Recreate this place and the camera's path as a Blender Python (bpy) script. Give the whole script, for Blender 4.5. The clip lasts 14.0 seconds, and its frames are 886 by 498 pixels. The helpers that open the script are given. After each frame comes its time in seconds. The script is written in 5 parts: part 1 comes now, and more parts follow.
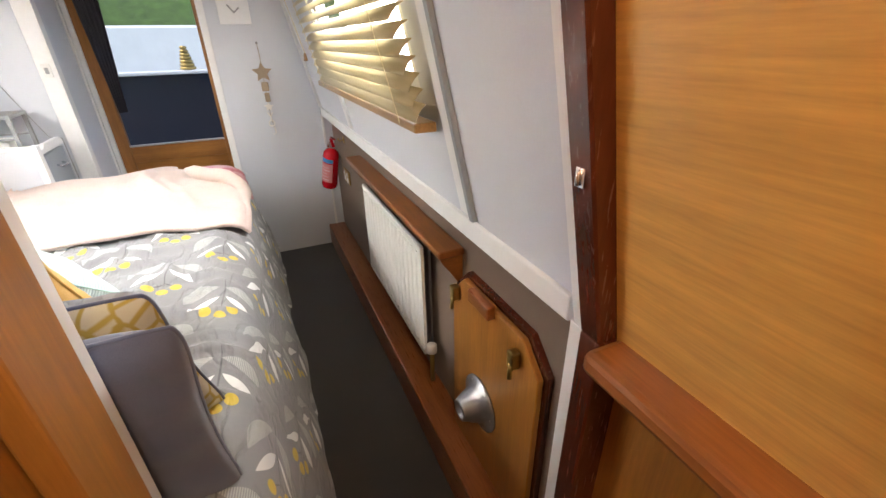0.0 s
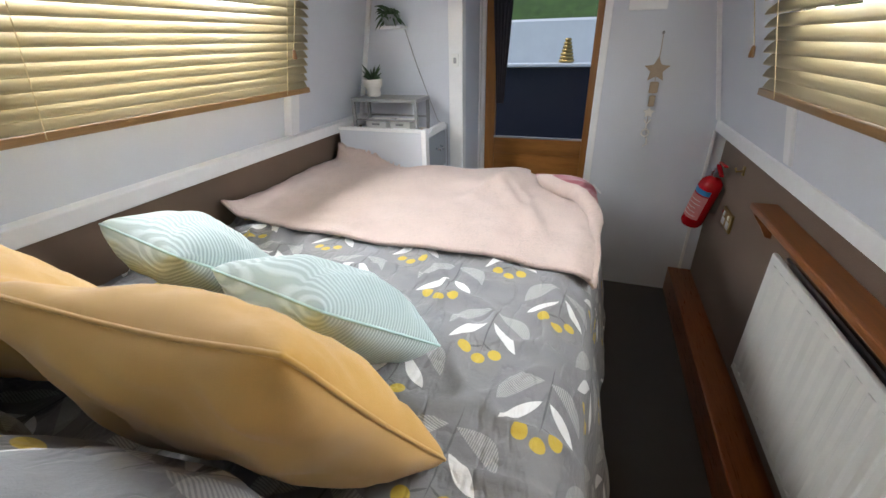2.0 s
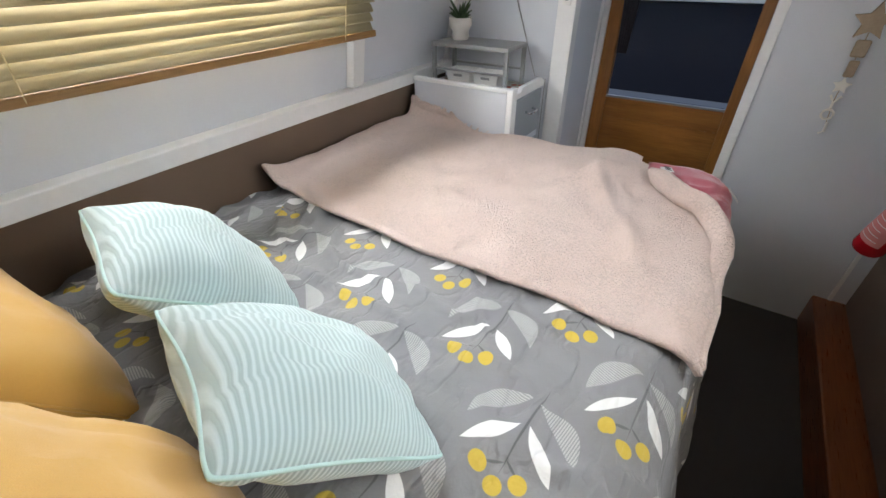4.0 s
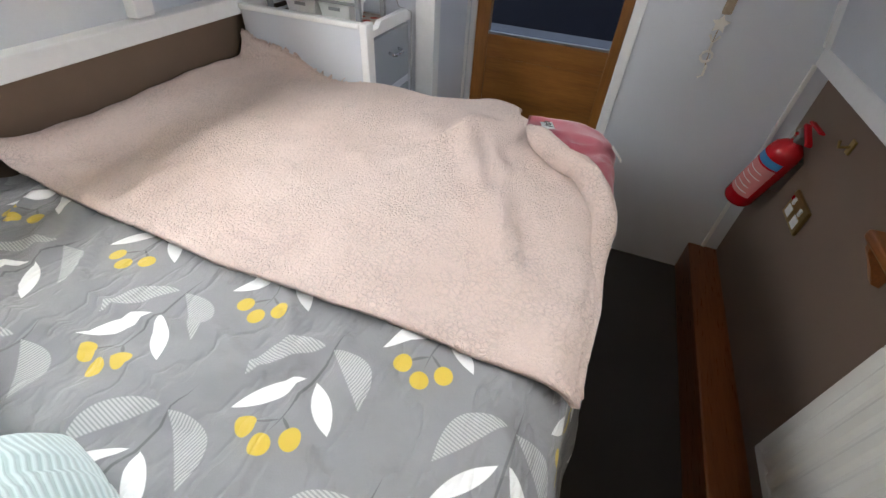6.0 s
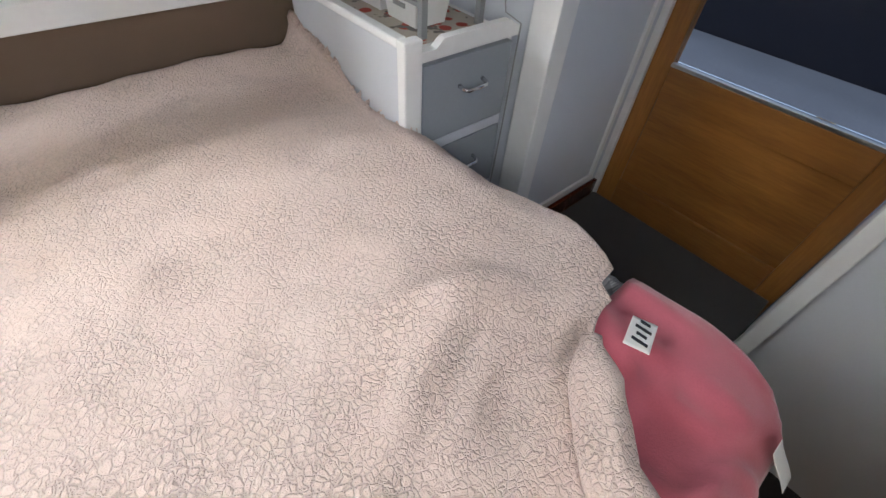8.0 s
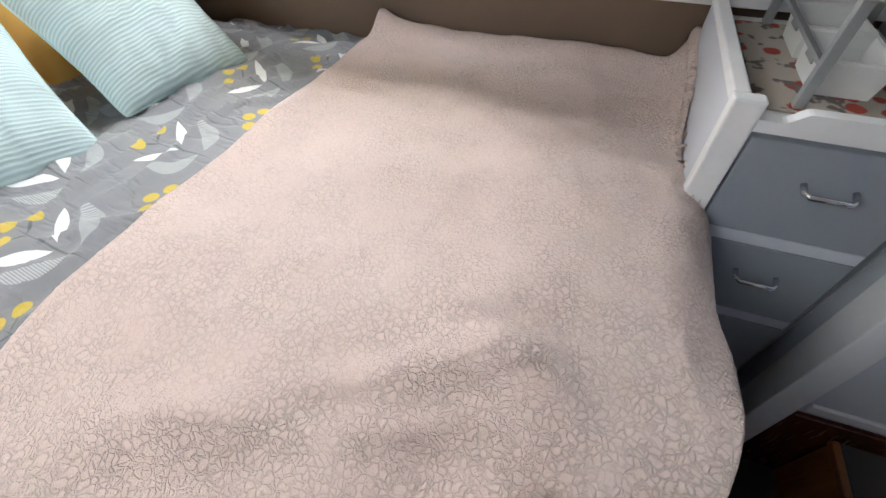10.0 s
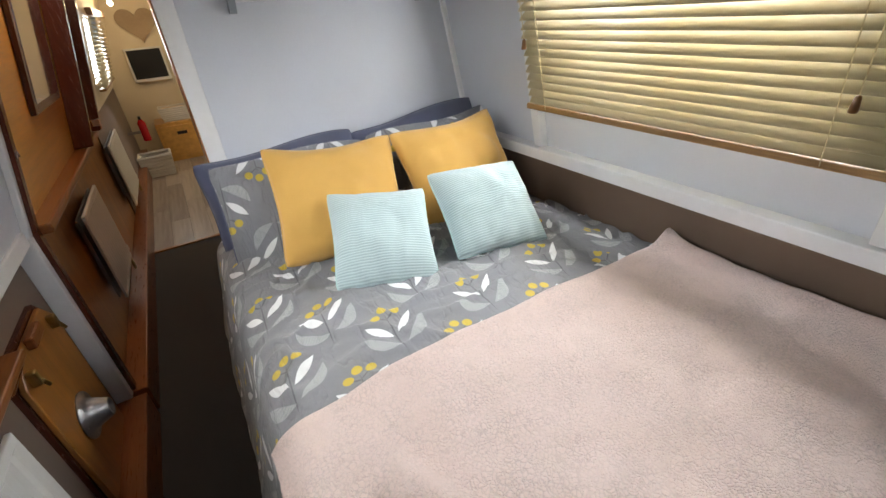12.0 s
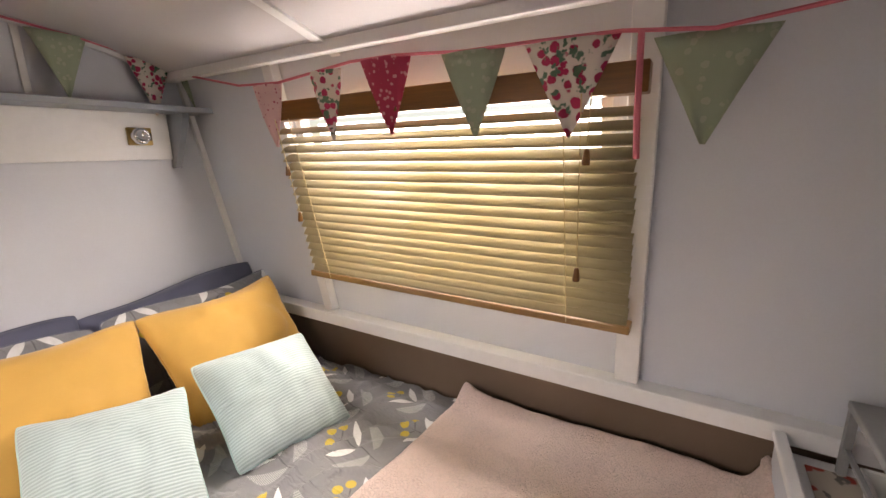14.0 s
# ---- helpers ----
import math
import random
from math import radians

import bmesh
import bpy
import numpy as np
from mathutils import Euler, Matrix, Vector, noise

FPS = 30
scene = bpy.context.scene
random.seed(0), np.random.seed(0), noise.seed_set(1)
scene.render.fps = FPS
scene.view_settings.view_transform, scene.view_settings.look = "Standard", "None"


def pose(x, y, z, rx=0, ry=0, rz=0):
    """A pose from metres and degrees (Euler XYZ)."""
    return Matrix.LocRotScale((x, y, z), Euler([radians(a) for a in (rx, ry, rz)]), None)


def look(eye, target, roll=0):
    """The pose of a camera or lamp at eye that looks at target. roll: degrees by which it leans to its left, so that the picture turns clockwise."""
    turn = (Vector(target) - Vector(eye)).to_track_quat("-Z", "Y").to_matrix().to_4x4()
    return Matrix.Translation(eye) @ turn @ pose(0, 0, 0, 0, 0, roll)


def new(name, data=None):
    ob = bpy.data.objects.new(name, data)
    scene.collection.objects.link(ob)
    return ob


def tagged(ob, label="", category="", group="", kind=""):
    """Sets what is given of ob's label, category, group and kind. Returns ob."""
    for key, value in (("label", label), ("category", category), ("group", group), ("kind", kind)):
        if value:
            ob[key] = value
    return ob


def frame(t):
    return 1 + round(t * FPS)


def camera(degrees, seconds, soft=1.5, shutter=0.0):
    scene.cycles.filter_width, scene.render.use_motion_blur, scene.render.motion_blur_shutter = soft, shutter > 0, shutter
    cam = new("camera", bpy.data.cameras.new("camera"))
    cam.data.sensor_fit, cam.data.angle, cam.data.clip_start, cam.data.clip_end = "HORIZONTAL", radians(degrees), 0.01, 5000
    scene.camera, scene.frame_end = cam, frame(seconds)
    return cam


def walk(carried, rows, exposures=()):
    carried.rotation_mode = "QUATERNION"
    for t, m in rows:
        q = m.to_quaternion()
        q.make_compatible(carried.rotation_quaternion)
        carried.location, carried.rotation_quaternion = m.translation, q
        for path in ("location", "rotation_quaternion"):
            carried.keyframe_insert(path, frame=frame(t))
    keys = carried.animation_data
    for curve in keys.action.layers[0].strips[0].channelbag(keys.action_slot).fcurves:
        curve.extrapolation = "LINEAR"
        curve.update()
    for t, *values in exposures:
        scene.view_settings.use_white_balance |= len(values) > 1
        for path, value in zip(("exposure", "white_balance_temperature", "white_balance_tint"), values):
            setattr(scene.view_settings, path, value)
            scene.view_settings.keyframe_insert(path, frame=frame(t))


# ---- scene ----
cam = camera(93.4, 14.0)
PATH = [
    (0, (1.43, -0.854, 1.406), (2.143, 0.785, 0.508), -1.1),
    (0.5, (1.424, -0.754, 1.412), (1.679, 1.005, 0.495), -1.0),
    (1, (1.4, -0.604, 1.401), (1.308, 1.165, 0.473), -1.1),
    (1.5, (1.36, -0.451, 1.399), (0.993, 1.289, 0.483), -1.7),
    (2, (1.272, -0.304, 1.393), (0.673, 1.383, 0.501), -1.4),
    (4.5, (1.211, 0.136, 1.435), (0.294, 1.451, 0.239), -1.4),
    (5, (1.197, 0.208, 1.434), (0.452, 1.589, 0.194), -0.1),
    (5.5, (1.227, 0.329, 1.416), (0.682, 1.769, 0.14), 1.6),
    (6, (1.235, 0.403, 1.366), (0.749, 1.807, 0.027), 3.9),
    (6.5, (1.23, 0.537, 1.364), (0.715, 1.911, 0.005), 4.9),
    (7, (1.172, 0.769, 1.353), (0.544, 2.069, -0.031), 5.8),
    (9.5, (1.155, 1.413, 1.292), (-0.138, 1.339, -0.232), -0.9),
    (10, (1.178, 1.442, 1.321), (-0.055, 0.964, -0.179), -1.7),
    (10.5, (1.248, 1.548, 1.371), (0.205, 0.645, -0.077), -3.6),
    (11, (1.263, 1.547, 1.474), (0.38, 0.424, 0.074), -4.6),
    (11.5, (1.282, 1.523, 1.539), (0.433, 0.185, 0.319), -5.1),
    (12, (1.277, 1.497, 1.584), (0.418, -0.002, 0.577), -4.7),
    (12.5, (1.284, 1.493, 1.634), (0.361, -0.113, 0.879), -4.1),
    (13, (1.27, 1.499, 1.691), (0.235, -0.127, 1.158), -3.3),
    (13.5, (1.247, 1.495, 1.684), (-0.031, 0.011, 1.278), -2.5),
    (14, (1.148, 1.428, 1.656), (-0.518, 0.42, 1.201), -1.1),
]
EXPOSURE = [(0, 1.15, 7000, 12), (0.7, 1.0, 6800, 11), (1.6, 0.35, 6500, 10), (4.5, 0.1, 6600, 10), (7.0, 0.15, 6600, 10), (9.5, 0.15, 6500, 10), (12.5, 0.1, 6600, 11), (13.3, 0.1, 7100, 16), (14, 0.1, 8000, 22)]
walk(cam, [(t, look(eye, target, roll)) for t, eye, target, roll in PATH], EXPOSURE)

# ---- world and light ----
world = bpy.data.worlds.new("world")
scene.world = world
world.use_nodes = True
wn = world.node_tree.nodes
sky = wn.new("ShaderNodeTexSky")
sky.sky_type = "NISHITA"
sky.sun_disc = False
sky.sun_elevation, sky.sun_rotation = radians(50), radians(-60)
world.node_tree.links.new(sky.outputs[0], wn["Background"].inputs[0])
wn["Background"].inputs[1].default_value = 0.15


def lamp(name, kind, m, energy, color=(1, 1, 1), **kw):
    data = bpy.data.lights.new(name, kind)
    data.energy, data.color = energy, color
    ob = new(name, data)
    ob.matrix_world = m
    return data


sun = lamp("sun", "SUN", look((-3, 2, 6), (0.5, 3.4, 0)), 1.2, (1, 0.96, 0.9))
sun.angle = radians(12)
for nm, m, sx, sy, e in (
        ("sky_light_left", look((-0.06, 0.73, 1.52), (1.0, 0.73, 1.25)), 1.05, 0.5, 24),
        ("sky_light_right", look((1.85, 0.66, 1.55), (0.9, 0.66, 1.25)), 1.05, 0.5, 15),
        ("sky_light_lounge", look((1.84, -4.3, 1.45), (0.9, -3.6, 1.0)), 1.1, 0.55, 16)):
    a = lamp(nm, "AREA", m, e, (0.95, 0.98, 1.0))
    a.shape, a.size, a.size_y = "RECTANGLE", sx, sy
b = lamp("bulb_light", "POINT", pose(1.5, -4.9, 1.78), 3.5, (1, 0.72, 0.4))
b.shadow_soft_size = 0.04
b = lamp("spot_light", "POINT", pose(1.0, -4.2, 1.9), 3.5, (1, 0.75, 0.45))
b.shadow_soft_size = 0.05
b = lamp("hall_light", "POINT", pose(1.47, -1.15, 1.96), 8.0, (1, 0.80, 0.55))
b.shadow_soft_size = 0.05


# ---- materials ----
class NT:
    """Small builder for node expressions."""

    def __init__(self, name):
        self.mat = bpy.data.materials.new(name)
        self.mat.use_nodes = True
        self.t = self.mat.node_tree
        self.bsdf = self.t.nodes["Principled BSDF"]

    def put(self, sock, v):
        if isinstance(v, (int, float)):
            sock.default_value = v
        elif isinstance(v, tuple):
            sock.default_value = (*v, 1) if len(v) == 3 and len(sock.default_value) == 4 else v
        else:
            self.t.links.new(v, sock)

    def node(self, kind, ins=(), out=0, **props):
        n = self.t.nodes.new(kind)
        for k, v in props.items():
            setattr(n, k, v)
        for k, v in dict(ins).items():
            self.put(n.inputs[k], v)
        return n.outputs[out]

    def m(self, op, a, b=0.0, c=0.0):
        return self.node("ShaderNodeMath", {0: a, 1: b, 2: c}, operation=op)

    def mix(self, f, a, b):
        return self.node("ShaderNodeMix", {0: f, 6: a, 7: b}, out=2, data_type="RGBA")

    def coords(self, scale=(1, 1, 1), out="Object"):
        tc = self.t.nodes.new("ShaderNodeTexCoord")
        return self.node("ShaderNodeMapping", {0: tc.outputs[out], 3: scale})

    def noise(self, vec, scale, detail=4.0, rough=0.6):
        return self.node("ShaderNodeTexNoise", {0: vec, 2: scale, 3: detail, 4: rough}, out=0)

    def ramp(self, f, lo, hi):
        return self.node("ShaderNodeMapRange", {0: f, 1: lo, 2: hi, 3: 0.0, 4: 1.0})

    def bump(self, h, strength, dist):
        self.put(self.bsdf.inputs["Normal"], self.node("ShaderNodeBump", {0: strength, 1: dist, "Height": h}))

    def base(self, c, rough=0.5, metal=0.0):
        self.put(self.bsdf.inputs["Base Color"], c)
        self.put(self.bsdf.inputs["Roughness"], rough)
        self.put(self.bsdf.inputs["Metallic"], metal)
        return self


def tint(c, k):
    return tuple(min(1, v * k) for v in c)


def plain(name, c, rough=0.5, metal=0.0, var=0.12, grain=60.0, bump=0.15, dist=0.001, sheen=0.0):
    n = NT(name)
    co = n.coords()
    big = n.noise(co, 3.0)
    small = n.noise(co, grain)
    f = n.m("ADD", n.m("MULTIPLY", big, 0.6), n.m("MULTIPLY", small, 0.4))
    n.base(n.mix(n.ramp(f, 0.3, 0.7), tint(c, 1 - var), tint(c, 1 + var)), n.m("ADD", n.m("MULTIPLY", big, 0.15), rough - 0.07), metal)
    if bump:
        n.bump(small, bump, dist)
    if sheen:
        n.bsdf.inputs["Sheen Weight"].default_value = sheen
    return n.mat


def wood(name, c, scale=(14, 14, 1.2), rough=0.32, dark=0.55):
    n = NT(name)
    co = n.coords(scale)
    warp = n.noise(co, 1.2, 3)
    fine = n.noise(n.coords(tuple(s * 6 for s in scale)), 1.5, 6)
    big = n.noise(n.coords(), 2.5)
    f = n.m("ADD", n.m("MULTIPLY", warp, 0.55), n.m("MULTIPLY", fine, 0.45))
    col = n.mix(n.ramp(f, 0.32, 0.68), tint(c, dark), tint(c, 1.15))
    col = n.mix(n.m("MULTIPLY", n.ramp(big, 0.4, 0.75), 0.35), col, tint(c, 0.7))
    n.base(col, n.m("ADD", n.m("MULTIPLY", fine, 0.2), rough - 0.1))
    n.bump(fine, 0.12, 0.0006)
    n.bsdf.inputs["Coat Weight"].default_value = 0.25
    n.bsdf.inputs["Coat Roughness"].default_value = 0.25
    return n.mat


M_WALL = plain("grey_blue_paint", (0.62, 0.65, 0.71), 0.45, var=0.04, grain=180, bump=0.06, dist=0.0006)
M_CEIL = plain("ceiling_paint", (0.58, 0.56, 0.58), 0.5, var=0.04, grain=120, bump=0.05)
M_WHITE = plain("white_gloss_paint", (0.80, 0.81, 0.82), 0.3, var=0.05, grain=40, bump=0.1)
M_CREAM = plain("cream_paint", (0.78, 0.70, 0.55), 0.5, var=0.05)
M_BROWN = plain("brown_wall_cloth", (0.165, 0.110, 0.076), 0.75, var=0.14, grain=420, bump=0.4, dist=0.001, sheen=0.2)
M_CARPET = plain("charcoal_carpet", (0.034, 0.032, 0.034), 0.95, var=0.35, grain=380, bump=0.9, dist=0.004, sheen=0.3)
M_WOODH = wood("golden_oak_across", (0.66, 0.37, 0.10), (14, 1.4, 20), dark=0.72)
M_WOODV = wood("golden_oak_upright", (0.40, 0.165, 0.035), (16, 16, 1.2))
M_SHELF = wood("varnished_pine", (0.30, 0.105, 0.028), (18, 1.4, 18))
M_RED = wood("dark_mahogany", (0.10, 0.022, 0.010), (16, 16, 1.5), 0.25)
M_REDY = wood("reddish_skirting_wood", (0.30, 0.095, 0.026), (18, 1.2, 18), 0.3)
M_DOOR = wood("door_oak", (0.36, 0.15, 0.035), (1.4, 16, 16))
M_STEEL = plain("brushed_steel", (0.55, 0.55, 0.54), 0.33, 1.0, 0.08, 200, 0.05)
M_DULL = plain("dull_cast_metal", (0.32, 0.32, 0.33), 0.42, 0.9, 0.12, 90, 0.1)
M_CHROME = plain("chrome", (0.75, 0.75, 0.76), 0.12, 1.0, 0.03, 50, 0)
M_BRASS = plain("worn_brass", (0.45, 0.32, 0.12), 0.35, 1.0, 0.2, 80, 0.1)
M_RAD = plain("radiator_enamel", (0.74, 0.73, 0.69), 0.35, var=0.04, grain=30, bump=0.03)
M_BLACK = plain("black_plastic", (0.012, 0.012, 0.013), 0.3, var=0.1, bump=0)
M_EXT = plain("red_enamel", (0.50, 0.006, 0.014), 0.25, var=0.06, grain=30, bump=0.02)
M_LABEL = plain("pale_red_label", (0.62, 0.22, 0.22), 0.5, var=0.08)
M_BLUE = plain("blue_label", (0.05, 0.25, 0.55), 0.4, var=0.08)
M_GREY = plain("drawer_grey_paint", (0.30, 0.33, 0.375), 0.42, var=0.05, grain=90, bump=0.08)
M_GREYM = plain("grey_metal_rack", (0.33, 0.34, 0.35), 0.45, 0.3, 0.08, 90)
M_PLASTIC = plain("white_plastic", (0.78, 0.79, 0.78), 0.38, var=0.04, bump=0.03)
M_NAVY = plain("navy_cloth", (0.010, 0.012, 0.024), 0.85, var=0.2, grain=300, bump=0.3)
M_PIL = plain("slate_blue_cotton", (0.085, 0.095, 0.155), 0.85, var=0.14, grain=500, bump=0.3, sheen=0.3)
M_MUST = plain("mustard_linen", (0.62, 0.36, 0.085), 0.85, var=0.10, grain=650, bump=0.45, dist=0.0012, sheen=0.3)
M_PINKU = plain("rose_fleece_underside", (0.46, 0.10, 0.14), 0.9, var=0.12, grain=350, bump=0.4, sheen=0.5)
M_BEIGE = plain("driftwood", (0.40, 0.31, 0.22), 0.7, var=0.2, grain=120, bump=0.3)
M_SHELL = plain("white_shell", (0.82, 0.80, 0.76), 0.5, var=0.1)
M_LEAFP = plain("succulent_leaf", (0.045, 0.09, 0.035), 0.5, var=0.3)
M_POT = plain("white_ceramic", (0.72, 0.69, 0.65), 0.3, var=0.04, bump=0)
M_GRASS = plain("grass", (0.06, 0.115, 0.025), 0.9, var=0.5, grain=30, bump=0.6, dist=0.03)
M_BOATW = plain("white_boat_paint", (0.80, 0.81, 0.82), 0.3, var=0.05, grain=8, bump=0.02)
M_BENCH = plain("bow_deck_paint", (0.16, 0.19, 0.24), 0.5, var=0.15, grain=60)
M_WICK = plain("white_wicker", (0.70, 0.68, 0.63), 0.6, var=0.15, grain=150, bump=0.6, dist=0.004)
M_STRING = plain("pink_bunting_tape", (0.62, 0.16, 0.22), 0.8, var=0.15, grain=300)
M_CURT = plain("dark_curtain", (0.055, 0.055, 0.075), 0.9, var=0.2, grain=250)
M_CORD = plain("cream_cord", (0.62, 0.52, 0.30), 0.7)


def emit_mat(name, c, s):
    n = NT(name)
    n.base(c, 0.4)
    n.put(n.bsdf.inputs["Emission Color"], c)
    n.put(n.bsdf.inputs["Emission Strength"], s)
    return n.mat


M_GLOW = emit_mat("lit_bulb", (1, 0.8, 0.5), 14)


def glass_mat():
    n = NT("window_glass")
    n.base((1, 1, 1), 0.02)
    n.bsdf.inputs["Transmission Weight"].default_value = 1.0
    n.bsdf.inputs["IOR"].default_value = 1.1
    return n.mat


M_GLASS = glass_mat()


def slat_mat():
    """Cream painted wood slats that let some daylight glow through."""
    n = NT("cream_slat")
    co = n.coords((30, 1.2, 30))
    f = n.noise(co, 2.0, 5)
    c = n.mix(n.ramp(f, 0.3, 0.7), (0.40, 0.335, 0.195), (0.49, 0.425, 0.27))
    n.base(c, 0.4)
    tr = n.node("ShaderNodeBsdfTranslucent", {0: (0.80, 0.66, 0.34)})
    mx = n.node("ShaderNodeMixShader", {0: 0.06, 1: n.bsdf.outputs[0], 2: tr})
    n.t.links.new(mx, n.t.nodes["Material Output"].inputs[0])
    return n.mat


M_SLAT = slat_mat()
M_RAIL = wood("blind_rail_wood", (0.36, 0.20, 0.07), (20, 1.2, 20))
M_VALANCE = wood("blind_headrail_wood", (0.22, 0.09, 0.018), (20, 1.2, 20))


def mint_mat():
    n = NT("mint_corduroy")
    co = n.coords()
    sep = n.t.nodes.new("ShaderNodeSeparateXYZ")
    n.t.links.new(co, sep.inputs[0])
    wob = n.noise(co, 6)
    ph = n.m("ADD", n.m("MULTIPLY", sep.outputs[1], 760), n.m("MULTIPLY", wob, 3))
    s = n.ramp(n.m("SINE", ph), -0.6, 0.8)
    n.base(n.mix(s, (0.37, 0.49, 0.50), (0.53, 0.65, 0.66)), 0.85)
    n.bump(s, 0.5, 0.002)
    n.bsdf.inputs["Sheen Weight"].default_value = 0.3
    return n.mat


M_MINT = mint_mat()
M_MINTP = plain("mint_piping", (0.45, 0.64, 0.62), 0.85, var=0.1, grain=400, bump=0.4)


def fleece_mat():
    n = NT("pale_pink_fleece")
    co = n.coords()
    wob = n.node("ShaderNodeTexNoise", {0: co, 2: 45.0, 3: 3.0}, out=1)
    v = n.node("ShaderNodeVectorMath", {0: wob, 1: (0.026, 0.026, 0.026)}, operation="MULTIPLY")
    v = n.node("ShaderNodeVectorMath", {0: co, 1: v}, operation="ADD")
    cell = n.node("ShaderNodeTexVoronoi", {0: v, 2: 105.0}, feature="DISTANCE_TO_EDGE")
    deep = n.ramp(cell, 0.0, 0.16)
    big = n.noise(co, 4)
    fine = n.noise(co, 500, 3)
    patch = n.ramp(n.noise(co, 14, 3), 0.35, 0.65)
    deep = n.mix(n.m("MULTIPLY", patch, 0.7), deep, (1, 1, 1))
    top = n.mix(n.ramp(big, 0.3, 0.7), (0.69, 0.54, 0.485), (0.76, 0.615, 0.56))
    # Base colour darkens at curl edges, painting in the shade of the crevices.
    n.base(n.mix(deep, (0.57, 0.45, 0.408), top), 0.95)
    h = n.m("ADD", deep, n.m("MULTIPLY", fine, 0.5))
    n.bump(h, 0.75, 0.006)
    n.bsdf.inputs["Sheen Weight"].default_value = 0.2
    n.bsdf.inputs["Sheen Roughness"].default_value = 0.6
    return n.mat


M_FLEECE = fleece_mat()


def sprig_mat(name, ground, cell=(0.297, 0.340), shift=(0.957, 0.538)):
    """Grey cotton printed with sprigs: leaves, hatched leaves, a stem and three berries, on a half-drop repeat."""
    n = NT(name)
    tc = n.t.nodes.new("ShaderNodeTexCoord")
    sep = n.t.nodes.new("ShaderNodeSeparateXYZ")
    n.t.links.new(tc.outputs["UV"], sep.inputs[0])
    px, py = cell
    masks = {"white": None, "hatch": None, "stem": None, "berry": None}

    def fold(u, p, off):
        return n.m("SUBTRACT", n.m("FLOORED_MODULO", n.m("ADD", u, off), p), p / 2)

    def union(key, v):
        masks[key] = v if masks[key] is None else n.m("MAXIMUM", masks[key], v)

    def ellipse(x, y, a, b, ha, hb):
        cx, cy = (a[0] + b[0]) / 2, (a[1] + b[1]) / 2
        ang = math.atan2(b[1] - a[1], b[0] - a[0])
        c, s = math.cos(ang), math.sin(ang)
        dx, dy = n.m("SUBTRACT", x, cx), n.m("SUBTRACT", y, cy)
        p = n.m("ADD", n.m("MULTIPLY", dx, c), n.m("MULTIPLY", dy, s))
        q = n.m("ADD", n.m("MULTIPLY", dx, -s), n.m("MULTIPLY", dy, c))
        pa = n.m("DIVIDE", p, ha)
        lens = n.m("MULTIPLY", n.m("SUBTRACT", 1.0, n.m("MULTIPLY", pa, pa)), hb)
        return p, q, n.m("SUBTRACT", lens, n.m("ABSOLUTE", q))

    def inside(d):
        return n.ramp(d, -0.0006, 0.0006)

    for ox, oy in ((0, 0), (px / 2, py / 2)):
        x = fold(sep.outputs[0], px, px / 2 - shift[0] + ox)
        y = n.m("ADD", fold(sep.outputs[1], py, py / 2 - shift[1] - 0.08 + oy), 0.08)
        for a, b, w in (((-0.075, 0.030), (-0.004, 0.106), 0.0125), ((0.011, 0.109), (0.072, 0.044), 0.0135)):
            L = math.dist(a, b) / 2
            union("white", inside(ellipse(x, y, a, b, L, w)[2]))
        for a, b, w, sgn in (((-0.088, 0.076), (-0.006, 0.163), 0.036, 1), ((0.009, 0.161), (0.093, 0.090), 0.038, 1)):
            L = math.dist(a, b) / 2
            p, q, d = ellipse(x, y, a, b, L, w)
            half = n.ramp(n.m("MULTIPLY", q, sgn), -0.002, 0.0)
            lines = n.ramp(n.m("SINE", n.m("MULTIPLY", n.m("ADD", p, n.m("MULTIPLY", q, 0.6)), 1250)), -0.5, 0.4)
            union("hatch", n.m("MULTIPLY", n.m("MULTIPLY", inside(d), half), n.m("ADD", n.m("MULTIPLY", lines, 0.45), 0.15)))
        for a, b in (((0, 0.02), (0.012, 0.20)), ((0.001, 0.04), (-0.03, 0.02)), ((0.001, 0.045), (0.028, 0.028))):
            L = math.dist(a, b) / 2
            union("stem", inside(ellipse(x, y, a, b, L, 0.0022)[2]))
        for bx, by in ((0, 0), (-0.034, 0.015), (0.031, 0.022)):
            dx, dy = n.m("SUBTRACT", x, bx), n.m("SUBTRACT", y, by)
            r = n.m("SQRT", n.m("ADD", n.m("MULTIPLY", dx, dx), n.m("MULTIPLY", dy, dy)))
            union("berry", inside(n.m("SUBTRACT", 0.0145, r)))
    co = n.coords()
    big, fine = n.noise(co, 5), n.noise(co, 700, 2)
    col = n.mix(n.ramp(big, 0.3, 0.7), tint(ground, 0.92), tint(ground, 1.08))
    col = n.mix(n.m("MULTIPLY", masks["stem"], 0.8), col, tint(ground, 0.45))
    col = n.mix(masks["hatch"], col, (0.58, 0.59, 0.60))
    col = n.mix(masks["white"], col, (0.76, 0.77, 0.78))
    col = n.mix(masks["berry"], col, (0.58, 0.42, 0.05))
    n.base(col, 0.7)
    wr = n.noise(n.coords((9, 3.5, 6)), 1.6, 3, 0.5)
    wr = n.m("ABSOLUTE", n.m("SUBTRACT", wr, 0.5))
    crease = n.ramp(wr, 0.0, 0.05)
    n.bump(n.m("ADD", n.m("ADD", n.m("MULTIPLY", crease, 0.9), n.noise(co, 28, 4)), n.m("MULTIPLY", fine, 0.15)), 0.5, 0.007)
    n.bsdf.inputs["Sheen Weight"].default_value = 0.15
    return n.mat


M_DUVET = sprig_mat("sprig_print_grey_cotton", (0.215, 0.222, 0.238))


